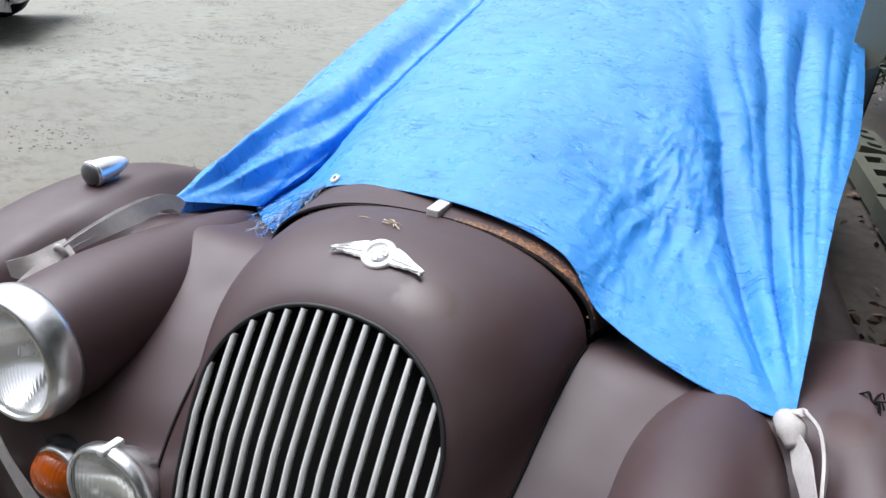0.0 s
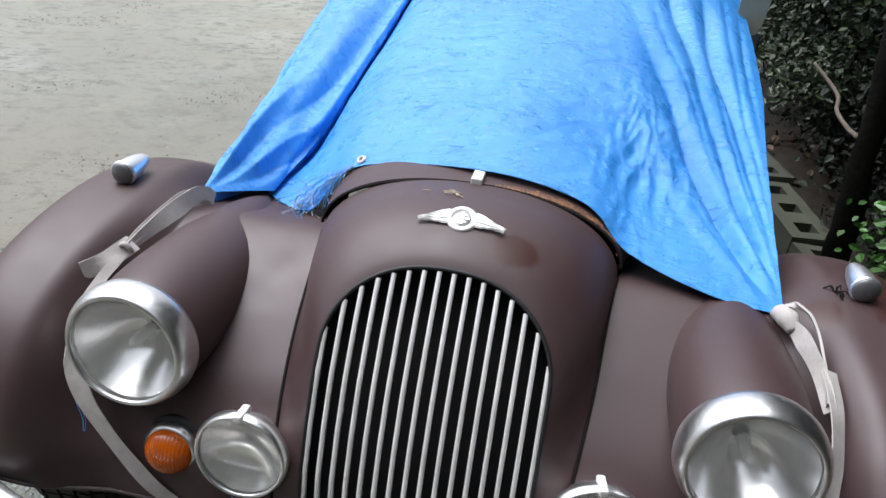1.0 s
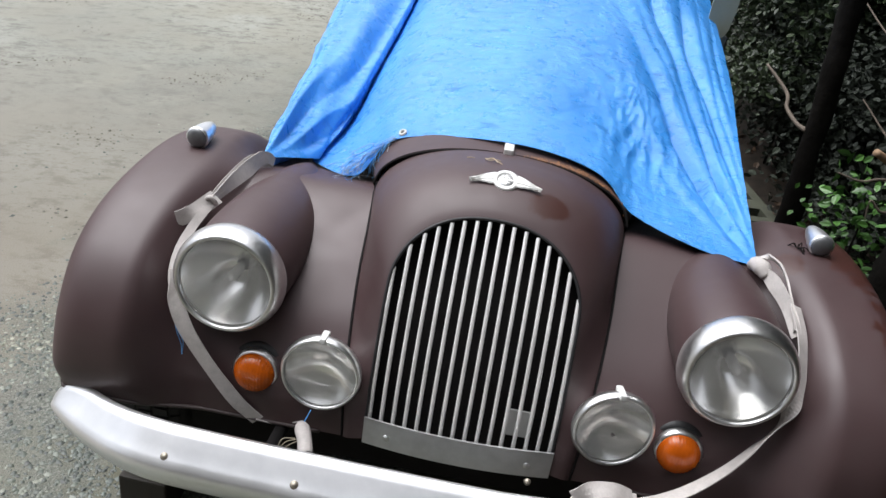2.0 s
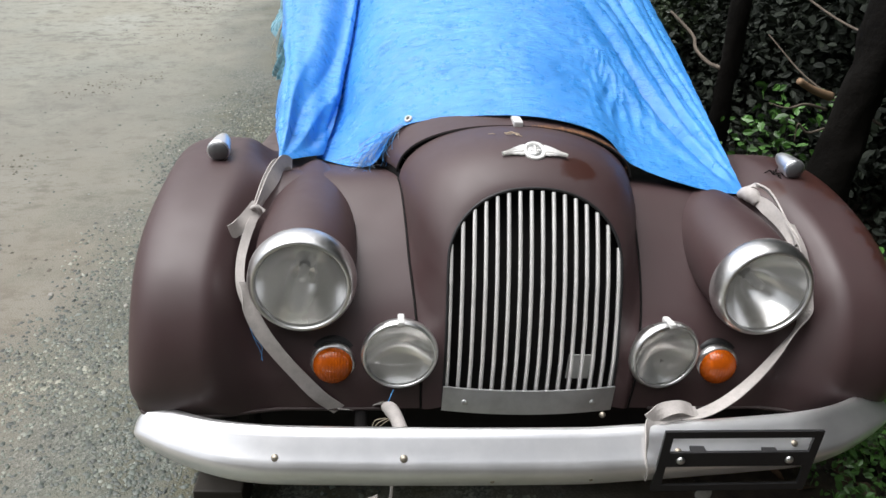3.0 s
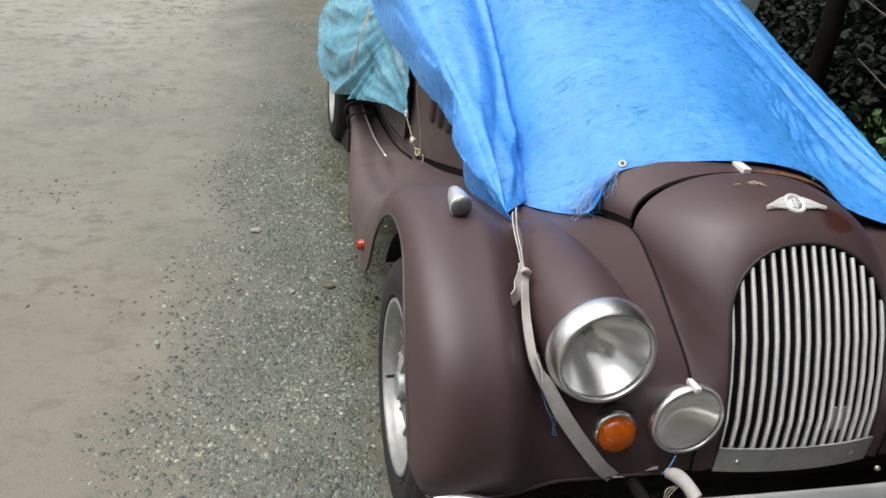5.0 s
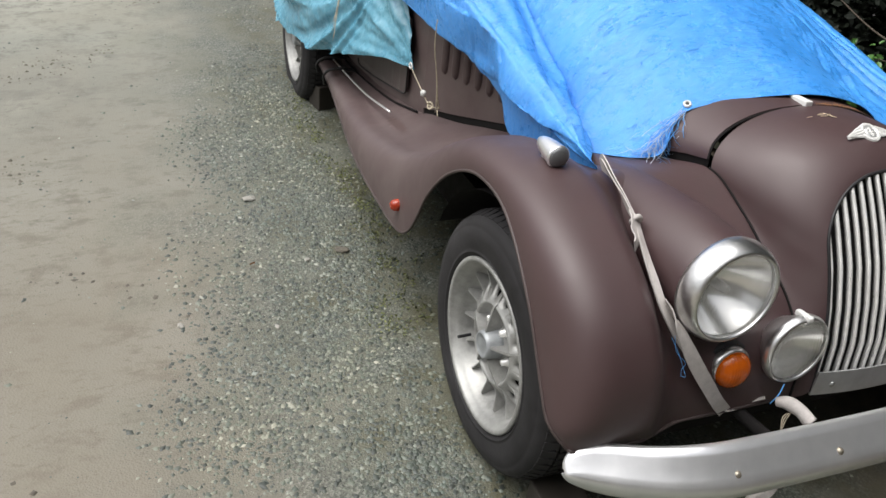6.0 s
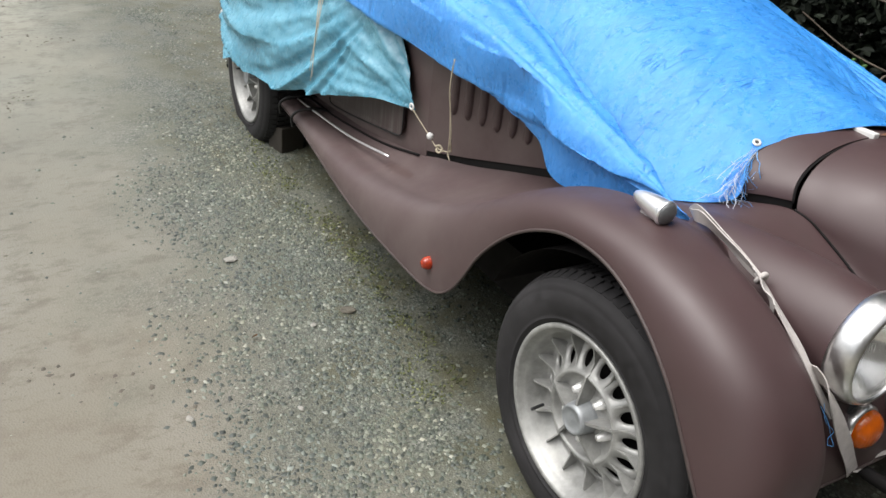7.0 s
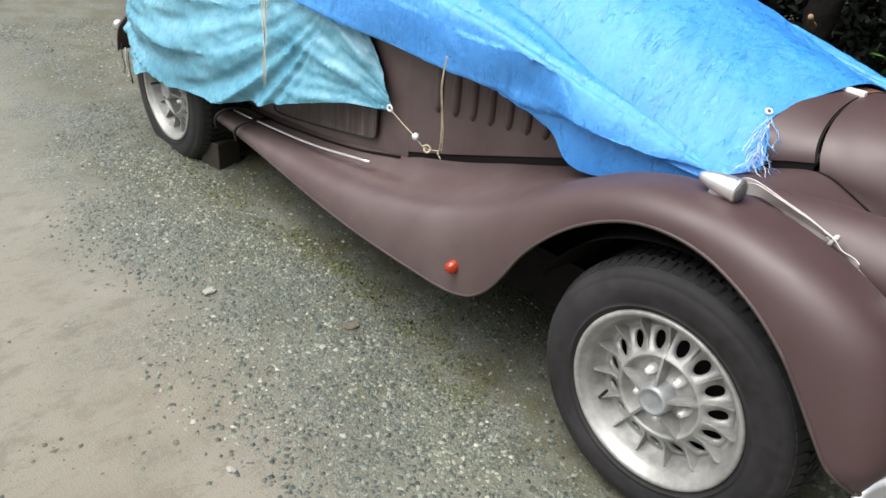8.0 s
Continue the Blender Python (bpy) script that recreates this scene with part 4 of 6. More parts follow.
    lathe("tyre", pr, RUBBER, wheel, "worn black tyre", 96, "x")
    verts, faces = [], []
    for k in range(72):
        for xa, xb, ph in ((-0.008, 0.022, 0.0), (0.030, 0.060, 0.35), (0.068, 0.098, 0.1), (0.106, 0.136, 0.5), (0.142, 0.160, 0.2)):
            b0 = len(verts)
            for rr in (0.310, 0.3240):
                for xx in (xa, xb):
                    for da in (0.012, 0.076):
                        a = 2 * np.pi * (k + ph) / 72 + da
                        r2 = rr - (0.0120 if xx < 0 else 0.0) - (0.008 if xx > 0.15 else 0.0)
                        verts.append((xx, r2 * math.cos(a), r2 * math.sin(a)))
            faces += [tuple(b0 + i for i in f) for f in ((4, 5, 7, 6), (0, 1, 5, 4), (2, 6, 7, 3), (0, 4, 6, 2), (1, 3, 7, 5))]
    mesh_ob("tread", verts, faces, RUBBER, wheel, "blocky tread", False)
    return wheel


for s in (-1, 1):
    build_wheel(0.775 * s, 0.0, s, 13)
    build_wheel(0.752 * s, 2.49, s, 40, 0.345)


# Body tub behind the bonnet, with a door, and the rear wings
def tub_points(y0, y1, rows=26, cols=31):
    out = np.zeros((rows, cols, 3))
    for i, y in enumerate(np.linspace(y0, y1, rows)):
        w = np.interp(y, [1.12, 1.5, 2.0, 2.6, 3.1], [.570, .590, .600, .570, .45])
        top = np.interp(y, [1.12, 1.35, 1.5, 1.9, 2.2, 2.7, 3.1], [.94, .94, .88, .86, .95, .90, .70])
        base = np.interp(y, [1.12, 1.6, 2.2, 3.1], [.455, .40, .37, .40])
        for j, f in enumerate(np.linspace(-1, 1, cols)):
            a = abs(f)
            if a > 0.5:
                x, z = w, (top - 0.10) + (base - top + 0.10) * (a - 0.5) / 0.5
            else:
                t = a / 0.5 * np.pi / 2
                x, z = w * np.sin(t) ** 0.75, top - 0.10 + 0.10 * np.cos(t) ** 0.75
            out[i, j] = (np.sign(f) * x, y, z)
    return out


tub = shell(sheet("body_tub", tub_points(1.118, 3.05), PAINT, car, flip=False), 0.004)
for s in (-1, 1):
    x = s * 0.594
    bm = bmesh.new()
    ring = [(1.255, .52), (1.265, .492), (1.30, .478), (1.62, .432), (1.85, .408), (1.88, .43), (1.88, .70), (1.26, .76)]
    lo = [bm.verts.new((s * (0.580 + 0.014 * min(1, (y - 1.2) / .3)) + s * 0.003, y, z)) for y, z in ring]
    hi = [bm.verts.new((v.co.x + s * 0.008, v.co.y, v.co.z)) for v in lo]
    bm.faces.new(hi if s < 0 else hi[::-1])
    for i in range(len(ring)):
        j = (i + 1) % len(ring)
        bm.faces.new((lo[i], lo[j], hi[j], hi[i]))
    bmesh.ops.recalc_face_normals(bm, faces=bm.faces)
    door = part("door", bm, DOOR_PAINT, tub, "low dusty door with a rounded lower corner")
    edge = [(s * (0.580 + 0.014 * min(1, (y - 1.2) / .3)) + s * 0.0115, y, z) for y, z in ring[:6]]
    tube("door_shut_line", [(s * .594, 1.253, .74)] + edge, 0.003, BLACK, door, sides=5, n=60)
    tube("sill_line", [(s * .585, 1.14, .462), (s * .605, 1.4, .415), (s * .612, 1.8, .372), (s * .615, 2.1, .36)], 0.004, SHADE, tub, sides=6)


def build_rear_wing(side):
    rows = []
    for a in np.linspace(0.62, np.pi * 0.97, 40):
        y, z = 2.49 - 0.44 * math.cos(a), 0.315 + 0.37 * math.sin(a)
        if a > np.pi / 2:
            y += 0.30 * smooth01((a - np.pi / 2) / 1.2)
        row = []
        for t in np.linspace(0, 1, 16):
            g = t * np.pi / 2
            x = 0.58 + (0.195 - 0.07 * float(smooth01((y - 2.75) / 0.35))) * math.sin(g) ** 0.8
            drop = (0.075 if a < np.pi / 2 else 0.03) * (1 - math.cos(g) ** 0.7)
            cy, cz = 2.49, 0.315
            k = 1 - drop / 0.44
            row.append((side * x, cy + (y - cy) * k, cz + (z - cz) * k))
        rows.append(row)
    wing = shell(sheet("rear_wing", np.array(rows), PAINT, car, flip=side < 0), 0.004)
    lamp = lathe("tail_lamp", [(0.001, -0.03), (0.03, -0.026), (0.042, -0.006), (0.042, 0.02), (0.035, 0.04), (0.001, 0.045)], CHROME, wing, "small chrome tail lamp", 20)
    lamp.location = (side * 0.672, 3.205, 0.470)
    lamp.scale = (0.6, 0.6, 0.6)
    return wing


for s in (-1, 1):
    build_rear_wing(s)
for k, (x, y) in enumerate(((-.70, 3.13), (-.715, 3.05), (-.735, 2.96))):
    tube("loose_wire", [(x, y, .40), (x - .006, y - .004, .34), (x + .004, y + .006, .29 - .02 * k), (x - .004, y, .25 + .01 * k)], 0.0022, SLAT if k == 1 else BLACK, car, "thin loose wire hanging under the tail", sides=6)

# side repeater on the wing's skirt
for s in (-1, 1):
    r = lathe("side_repeater", [(0.001, -0.024), (0.010, -0.023), (0.0165, -0.016), (0.019, -0.004), (0.019, 0.004)], RED_AMBER, car, "small orange-red side repeater", 20, "x")
    r.location = (s * 0.812, 0.632, 0.368)
    if s > 0:
        r.rotation_euler = (0, 0, math.pi)
    # bright trim strip on the running board
    tube("board_trim", [(s * .672, 1.19, .446), (s * .672, 1.5, .400), (s * .668, 1.8, .374), (s * .663, 2.1, .355)], 0.0042, ALU, car, "thin bright trim strip on the running board", sides=6)

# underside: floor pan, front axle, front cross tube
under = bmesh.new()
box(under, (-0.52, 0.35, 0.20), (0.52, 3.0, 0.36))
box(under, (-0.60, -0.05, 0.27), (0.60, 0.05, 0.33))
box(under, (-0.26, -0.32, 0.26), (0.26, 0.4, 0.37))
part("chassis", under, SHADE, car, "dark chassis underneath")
# black panel added behind the bumper so the gap reads as deep shade
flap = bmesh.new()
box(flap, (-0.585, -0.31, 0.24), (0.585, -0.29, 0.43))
part("gap_backing", flap, SHADE, car, "black panel added to keep the gap below the grille dark")
CLOUDY = plain("cloudy_plastic", (0.36, 0.40, 0.34), 0.35, 0.0, 0.15, 20, 0.05, 0.0006)
screen = bmesh.new()
rim = [(.585, 1.035), (.625, 1.035), (.648, 1.046), (.660, 1.070), (.668, 1.13), (.672, 1.32), (.655, 1.345), (.585, 1.345)]
sv = [[screen.verts.new((x, 1.13 + d, z)) for x, z in rim] for d in (0.0, 0.005)]
screen.faces.new(sv[0])
screen.faces.new(sv[1][::-1])
for i in range(len(rim)):
    screen.faces.new((sv[0][i], sv[1][i], sv[1][(i + 1) % len(rim)], sv[0][(i + 1) % len(rim)]))
part("side_screen", screen, CLOUDY, car, "cloudy plastic side screen")
# added black panel: the shadow on the body side below the screen
shadow_grid = np.array([[(0.600 + 0.055 * math.sin(a * 1.5) - 0.02 * k, 1.10 + 0.62 * k, 0.56 + 0.49 * a) for a in np.linspace(0, 1, 10)] for k in np.linspace(0, 1, 8)])
shell(sheet("shadow_panel", shadow_grid, BLACK, car, "black panel standing for the shadow below the side screen"), 0.004)


# ---------------------------------------------------------------- blue tarpaulin over bonnet and windscreen
# Across, from the side edge over the flap, its valley, the ridge and down to the other corner; four lines from front to rear.
T_FRONT = [(-.552, .042, .741), (-.554, .040, .746), (-.558, .038, .751), (-.562, .056, .760), (-.472, .190, .728), (-.484, .205, .712), (-.350, .096, .740), (-.262, .134, .836), (0, .072, .891), (.20, .052, .866), (.296, .006, .798), (.44, -.040, .764), (.570, -.046, .748)]
T_LOW = [(-.556, .455, .648), (-.578, .425, .772), (-.613, .415, .786), (-.577, .420, .868), (-.448, .430, .812), (-.450, .440, .752), (-.372, .420, .868), (-.240, .415, .965), (0, .415, 1.006), (.22, .415, .992), (.36, .415, .955), (.48, .41, .905), (.590, .40, .880)]
T_HIGH = [(-.606, .870, .810), (-.604, .872, .808), (-.626, .875, .817), (-.618, .845, .985), (-.414, .860, .985), (-.416, .868, .925), (-.325, .860, 1.056), (-.22, .860, 1.110), (0, .860, 1.145), (.24, .860, 1.130), (.40, .860, 1.095), (.52, .860, 1.045), (.625, .860, .992)]
T_REAR = [(-.680, 1.74, .905), (-.684, 1.735, .908), (-.694, 1.72, .912), (-.670, 1.46, 1.110), (-.385, 1.40, 1.175), (-.390, 1.41, 1.125), (-.30, 1.36, 1.235), (-.22, 1.34, 1.270), (0, 1.33, 1.290), (.25, 1.34, 1.275), (.40, 1.36, 1.25), (.52, 1.38, 1.22), (.600, 1.40, 1.18)]


T_HEM = [(-.546, .600, .728), (-.556, .600, .752), (-.572, .602, .800)]


def tarp_points(rows=280, cols=430):
    lines = np.array([T_FRONT, T_LOW, T_HIGH, T_REAR])
    v = np.linspace(0, 12, cols)
    across = np.stack([spline(r, v) for r in lines])
    u = np.linspace(0, 3, rows)
    # one more line a little behind the second: the hem climbs steeply there
    mid = np.array([spline(across[:, j], [1.4])[0] for j in range(cols)])
    hem = spline(T_HEM, np.linspace(0, 2, int((v <= 2).sum())))
    pull = smooth01((3.0 - v) / 1.0)[:, None]
    full = np.concatenate([hem, np.repeat(hem[-1:], cols - len(hem), 0)])
    mid = mid + (full - mid) * np.where(v[:, None] <= 2, 1.0, 0.0) + np.where(v[:, None] > 2, (hem[-1] - mid[len(hem) - 1]) * pull, 0.0)
    across = np.insert(across, 2, mid, 0)
    lane = np.interp(u, [0, 1, 1.4, 2, 3], [0, 1, 2, 3, 4])
    pts = np.stack([spline(across[:, j], lane) for j in range(cols)], 1)
    du, dv = np.gradient(pts, axis=0), np.gradient(pts, axis=1)
    nor = np.cross(dv, du)
    nor /= np.linalg.norm(nor, axis=2)[..., None] + 1e-9
    nor *= np.sign(nor[..., 2:3] + 1e-9)
    U, V = np.meshgrid(u, v, indexing="ij")
    # folds that fan out of the tied corner, and out of the other corner's flap
    fan = smooth01((V - 8.5) / 1.3) * smooth01(U / 0.14)
    ax, ay = np.clip(0.605 + 0.06 * pts[..., 1] - pts[..., 0], 0, None), pts[..., 1] + 0.055
    far = np.hypot(ax, ay)
    turn = ax / (ay + 0.10)
    turn = turn / (turn + 0.25)
    h = np.zeros_like(U)
    wander = 0.010 * np.sin(7 * far + 1.0) + 0.006 * np.sin(17 * far)
    for at, wide, deep in ((0.612, 0.034, 0.036), (0.497, 0.028, 0.033), (0.378, 0.034, 0.030), (0.680, 0.014, 0.005), (0.556, 0.011, 0.004), (0.430, 0.013, 0.004), (0.300, 0.022, 0.010), (0.735, 0.020, 0.006), (0.215, 0.025, 0.007)):
        k = (turn + wander * np.sin(30 * at) - at) / wide
        h = h - deep * np.exp(-np.abs(k) ** 1.5) * (0.75 + 0.35 * np.sin(6 * far + 40 * at))
    h = h * fan * np.clip(far / 0.20, 0, 1) * smooth01((2.75 - U) / 0.6)
    # soft lengthwise folds on the side panel, which bulges out over its tucked-in hem
    flap = smooth01((4.3 - V) / 0.4) * smooth01((V - 2.7) / 0.4) * smooth01(U / 0.35)
    ray = (pts[..., 0] + 0.570) / np.clip(pts[..., 1] - 0.01, 0.04, None)
    h = h + flap * (0.0125 * 2 / np.pi * np.arcsin(0.985 * np.sin(27 * ray + 0.8 * np.sin(3 * U))) + 0.004 * np.sin(15 * V - 1.3 * U))
    tuck = smooth01((3.1 - V) / 0.4) * smooth01((V - 1.0) / 0.6) * smooth01(U / 0.4)
    h = h + 0.007 * tuck * np.sin(7.5 * U + 2.2 * V) * np.sin(2.7 * U + 0.6)
    # crushed patch between the ridge and the tied corner
    crush = np.exp(-(((V - 9.9) / 0.85) ** 2 + ((U - 0.70) / 0.60) ** 2))
    h = h - 0.026 * np.exp(-(((turn - 0.775) / 0.07) ** 2 + ((far - 0.44) / 0.20) ** 2))
    top = smooth01((V - 6.0) / 0.8) * smooth01((9.4 - V) / 0.8) * smooth01(U / 0.4)
    h = h * smooth01((12.05 - V) / 0.5)
    for i in range(rows):
        for j in range(cols):
            p = pts[i, j]
            w = noise.noise(Vector((p[0] * 7, p[1] * 4, p[2] * 4)))
            r = noise.ridged_multi_fractal(Vector((p[0] * 5 + 0.8 * w, p[1] * 13 + 1.2 * w, 2.0)), 0.9, 2.1, 4, 1.0, 2.0)
            c = noise.noise(Vector((p[0] * 22 + 7, p[1] * 34, 1.7)))
            d = noise.turbulence(Vector((p[0] * 14, p[1] * 20, 3.1)), 3, False)
            k = min(1.0, u[i] / 0.25)
            h[i, j] += 0.004 * w * k + 0.0012 * c * k * (0.4 + top[i, j]) + 0.0028 * (r - 1.2) * k * (1 - 0.75 * fan[i, j]) + 0.0025 * fan[i, j] * d * (1 - 0.6 * smooth01((u[i] - 1.0) / 0.6))
            if crush[i, j] > 0.05:
                q = noise.cell_vector(Vector((p[0] * 16 + 1.5 * w, p[1] * 16, 0)))
                e = noise.ridged_multi_fractal(Vector((p[0] * 24, p[1] * 9 - p[0] * 6, 6.0 + 0.2 * q[0])), 0.8, 2.2, 3, 1.0, 2.0)
                h[i, j] += 0.0058 * crush[i, j] * (e - 1.0)
    return pts + nor * h[..., None]


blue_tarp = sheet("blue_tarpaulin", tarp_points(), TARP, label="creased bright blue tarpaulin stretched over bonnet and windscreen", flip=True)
tagged(blue_tarp, category="tarpaulin")
shell(blue_tarp, 0.0015, 1.0)
for place, rot in (((-.257, .148, .8475), (-62, -28, 0)),):
    eye = lathe("eyelet", [(0.0045, 0.001), (0.0055, -0.003), (0.0085, -0.0032), (0.0105, 0.0)], WHITE_PLASTIC, blue_tarp, "white metal eyelet", 22)
    eye.matrix_local = Matrix.Translation(place) @ Euler([radians(a) for a in rot]).to_matrix().to_4x4()
    hole = dome("eyelet_hole", 0.0048, 0.001, BLACK, eye, sides=12)


# frayed edge: loose threads hanging at the torn corner
def frayed(name, material, count, seed, spread, reach=0.0):
    rng = np.random.default_rng(seed)
    verts, faces = [], []
    for _ in range(count):
        t = rng.random()
        a = np.array([-.372 + 0.105 * t, .106 + 0.030 * t, .742 + 0.096 * t]) + rng.normal(0, 0.004, 3)
        goal = np.array([-.345 - reach * rng.random() + rng.normal(0, 0.035), .068 + rng.normal(0, 0.02), .735])
        step = (goal - a) * 12 + rng.normal(0, 0.3, 3)
        p = [a]
        for k in range(7):
            step = 0.8 * step + rng.normal(0, spread, 3) + np.array([0, 0, -0.25])
            q = p[-1] + step / np.linalg.norm(step) * rng.uniform(0.007, 0.018)
            q[2] = max(q[2], 0.738 - 0.40 * max(0.0, 0.05 - q[1]))
            p.append(q)
        p = spline(p, np.linspace(0, 7, 15))
        r = rng.uniform(0.0005, 0.0010)
        b = len(verts)
        for q in p:
            verts += [q + (r, 0, 0), q + (-r * 0.5, r, 0), q + (-r * 0.5, -r, r)]
        faces += [tuple(b + i for i in f) for f in grid_faces(len(p), 3, True)]
    ob = mesh_ob(name, verts, faces, material, blue_tarp, "loose frayed threads at the torn edge")
    return tagged(ob, kind="stuff")


frayed("frayed_threads", THREAD_BLUE, 46, 3, 0.5, 0.12)
frayed("pale_frayed_threads", THREAD_WHITE, 44, 4, 0.45, 0.22)


# ---------------------------------------------------------------- teal tarpaulin over the cockpit and rear
TE_EDGE = [(-.600, 1.160, .612), (-.650, 1.34, .600), (-.715, 1.54, .550), (-.765, 1.78, .490), (-.800, 2.05, .445), (-.820, 2.35, .425), (-.815, 2.62, .400), (-.765, 2.74, .385), (-.700, 2.80, .41)]
TE_MID = [(-.600, 1.235, .740), (-.625, 1.34, .800), (-.665, 1.54, .760), (-.720, 1.78, .710), (-.780, 2.05, .680), (-.820, 2.35, .690), (-.820, 2.62, .695), (-.775, 2.77, .64), (-.69, 2.83, .62)]
TE_SHO = [(-.585, 1.320, .880), (-.590, 1.42, .960), (-.600, 1.54, .965), (-.610, 1.78, .930), (-.630, 2.05, .900), (-.650, 2.35, .900), (-.640, 2.62, .880), (-.60, 2.82, .80), (-.54, 2.88, .74)]
TE_TOP = [(-.40, 1.30, 1.10), (-.38, 1.45, 1.16), (-.36, 1.62, 1.16), (-.36, 1.84, 1.12), (-.36, 2.10, 1.08), (-.36, 2.38, 1.04), (-.34, 2.64, .98), (-.30, 2.88, .88), (-.25, 2.98, .78)]
TE_RIDGE = [(0.0, 1.34, 1.17), (0.0, 1.50, 1.20), (0.0, 1.66, 1.19), (0.0, 1.88, 1.15), (0.0, 2.12, 1.11), (0.0, 2.40, 1.06), (0.0, 2.66, 1.0), (0.0, 2.92, .90), (0.0, 3.08, .80)]


def teal_points(rows=130, cols=190):
    half = np.array([TE_EDGE, TE_MID, TE_SHO, TE_TOP, TE_RIDGE])
    mirror = half[-2:1:-1].copy()
    mirror[..., 0] *= -1
    lines = np.concatenate([half, mirror])
    v = np.linspace(0, 8, cols)
    along = np.stack([spline(r, v) for r in lines])
    u = np.linspace(0, len(lines) - 1, rows)
    pts = np.stack([spline(along[:, j], u) for j in range(cols)], 1)
    U, V = np.meshgrid(u, v, indexing="ij")
    y, z = pts[..., 1], pts[..., 2]
    left = smooth01((2.7 - U) / 0.5)
    # swags between the twine and the rear wing, pleats fanning from the twine to the tied corner
    k = np.clip((y - 1.42) / 1.55, 0, 1)
    sag = (1.06 - 0.24 * k - z) / (4 * k * (1 - k) + 0.22)
    swag = 0.55 - np.abs(np.sin(21.0 * sag + 0.9 * np.sin(3 * y) + 0.2)) ** 0.7 + 0.35 * np.sin(53.0 * sag + 2.0 * np.sin(4 * y))
    turn = np.arctan2(z - 0.60, y - 1.08)
    pleat = (0.55 - np.abs(np.sin(10.0 * turn + 0.3)) ** 0.7) * smooth01(np.hypot(z - 0.61, y - 1.16) / 0.2)
    mix = smooth01((y - 1.38) / 0.45)
    shift = left * (0.028 * mix * swag + 0.018 * (1 - mix) * pleat)
    crimp = np.abs(np.sin(64.0 * sag + 3.0 * np.sin(2.3 * y) + 1.0)) ** 0.6 * mix + np.abs(np.sin(31.0 * turn + 1.2 * np.sin(9 * y))) ** 0.6 * (1 - mix)
    shift = shift + left * 0.006 * (0.5 - crimp) + 0.012 * smooth01((V - 6.3) / 0.8) * np.sin(11 * V + 1.5 * U)
    for i in range(rows):
        for j in range(cols):
            p = pts[i, j]
            shift[i, j] += 0.005 * noise.noise(Vector((p[0] * 8, p[1] * 8, p[2] * 12))) + 0.0065 * noise.ridged_multi_fractal(Vector((p[1] * 7, p[2] * 16, 4.0)), 0.9, 2.1, 3, 1.0, 2.0)
    out = pts - np.array([0, 2.1, 0.75])
    out[..., 1] *= 0.15
    out /= np.linalg.norm(out, axis=2)[..., None]
    pts = pts + out * shift[..., None]
    return pts


teal = sheet("teal_tarpaulin", teal_points(), TEAL, label="faded teal tarpaulin sagging in folds over the cockpit", flip=False)
tagged(teal, category="tarpaulin")
shell(teal, 0.002, 1.0)
t_eye = lathe("eyelet", [(0.005, 0.0), (0.006, -0.003), (0.011, -0.003), (0.013, 0.0)], WHITE_PLASTIC, teal, "white metal eyelet", 20)
t_eye.matrix_local = Matrix.Translation((-.612, 1.168, .622)) @ Euler((0, 0, radians(-80))).to_matrix().to_4x4()

# string from the teal tarp's corner, with a white toggle, and the loose string from the blue edge
tie = thing("tie_string", "knotted string with a white toggle at the tarp's corner", "string", at=(-.60, 1.05, .56))


def local(ob, pts):
    return [tuple(np.array(p) - np.array(ob.location)) for p in pts]


tube("string", local(tie, [(-.612, 1.160, .616), (-.606, 1.11, .588), (-.600, 1.055, .560), (-.592, 1.02, .535), (-.578, .99, .532), (-.572, .965, .540), (-.582, .948, .556), (-.590, .941, .580)]), 0.0019, ROPE, tie, n=70)
tube("loose_end", local(tie, [(-.575, .965, .545), (-.575, .975, .53), (-.580, .955, .515)]), 0.002, ROPE, tie)
rng = np.random.default_rng(16)
for k in range(5):
    w = rng.normal(0, 0.0035, 5)
    tube("hanging_end", local(tie, [(-.632, .905 + w[0], .85), (-.624, .925 + w[1], .76), (-.608, .932 + w[2], .68), (-.596, .94 + w[3], .60), (-.590, .945 + 1.5 * w[4], .53 + 0.012 * k)]), 0.0013, ROPE, tie, sides=5)
knob = lathe("toggle", [(0.001, -0.010), (0.009, -0.008), (0.0125, 0.0), (0.009, 0.008), (0.001, 0.010)], WHITE_PLASTIC, tie, "white plastic toggle", 20, "x")
knob.location = (-.002, .0, .003)
tube("knot", [(0.004, -0.030, -0.020), (0.014, -0.040, -0.016), (0.018, -0.050, -0.028), (0.008, -0.046, -0.036), (0.004, -0.036, -0.030), (0.014, -0.034, -0.022)], 0.0035, ROPE, tie)

old = thing("hanging_twine", "frayed pale twine hanging down the teal tarpaulin", "string", at=(-.70, 1.83, .80))
rng = np.random.default_rng(15)
for k in range(6):
    w = rng.normal(0, 0.010, 4)
    tube("strand", local(old, [(-.660, 1.80 + w[0] * 0.4, .93), (-.700, 1.755 + w[1], .835), (-.738, 1.70 + w[2], .745 - 0.004 * k), (-.775, 1.645 + w[3] * 1.6, .66 - 0.018 * k)]), 0.0011, ROPE, old, sides=5)



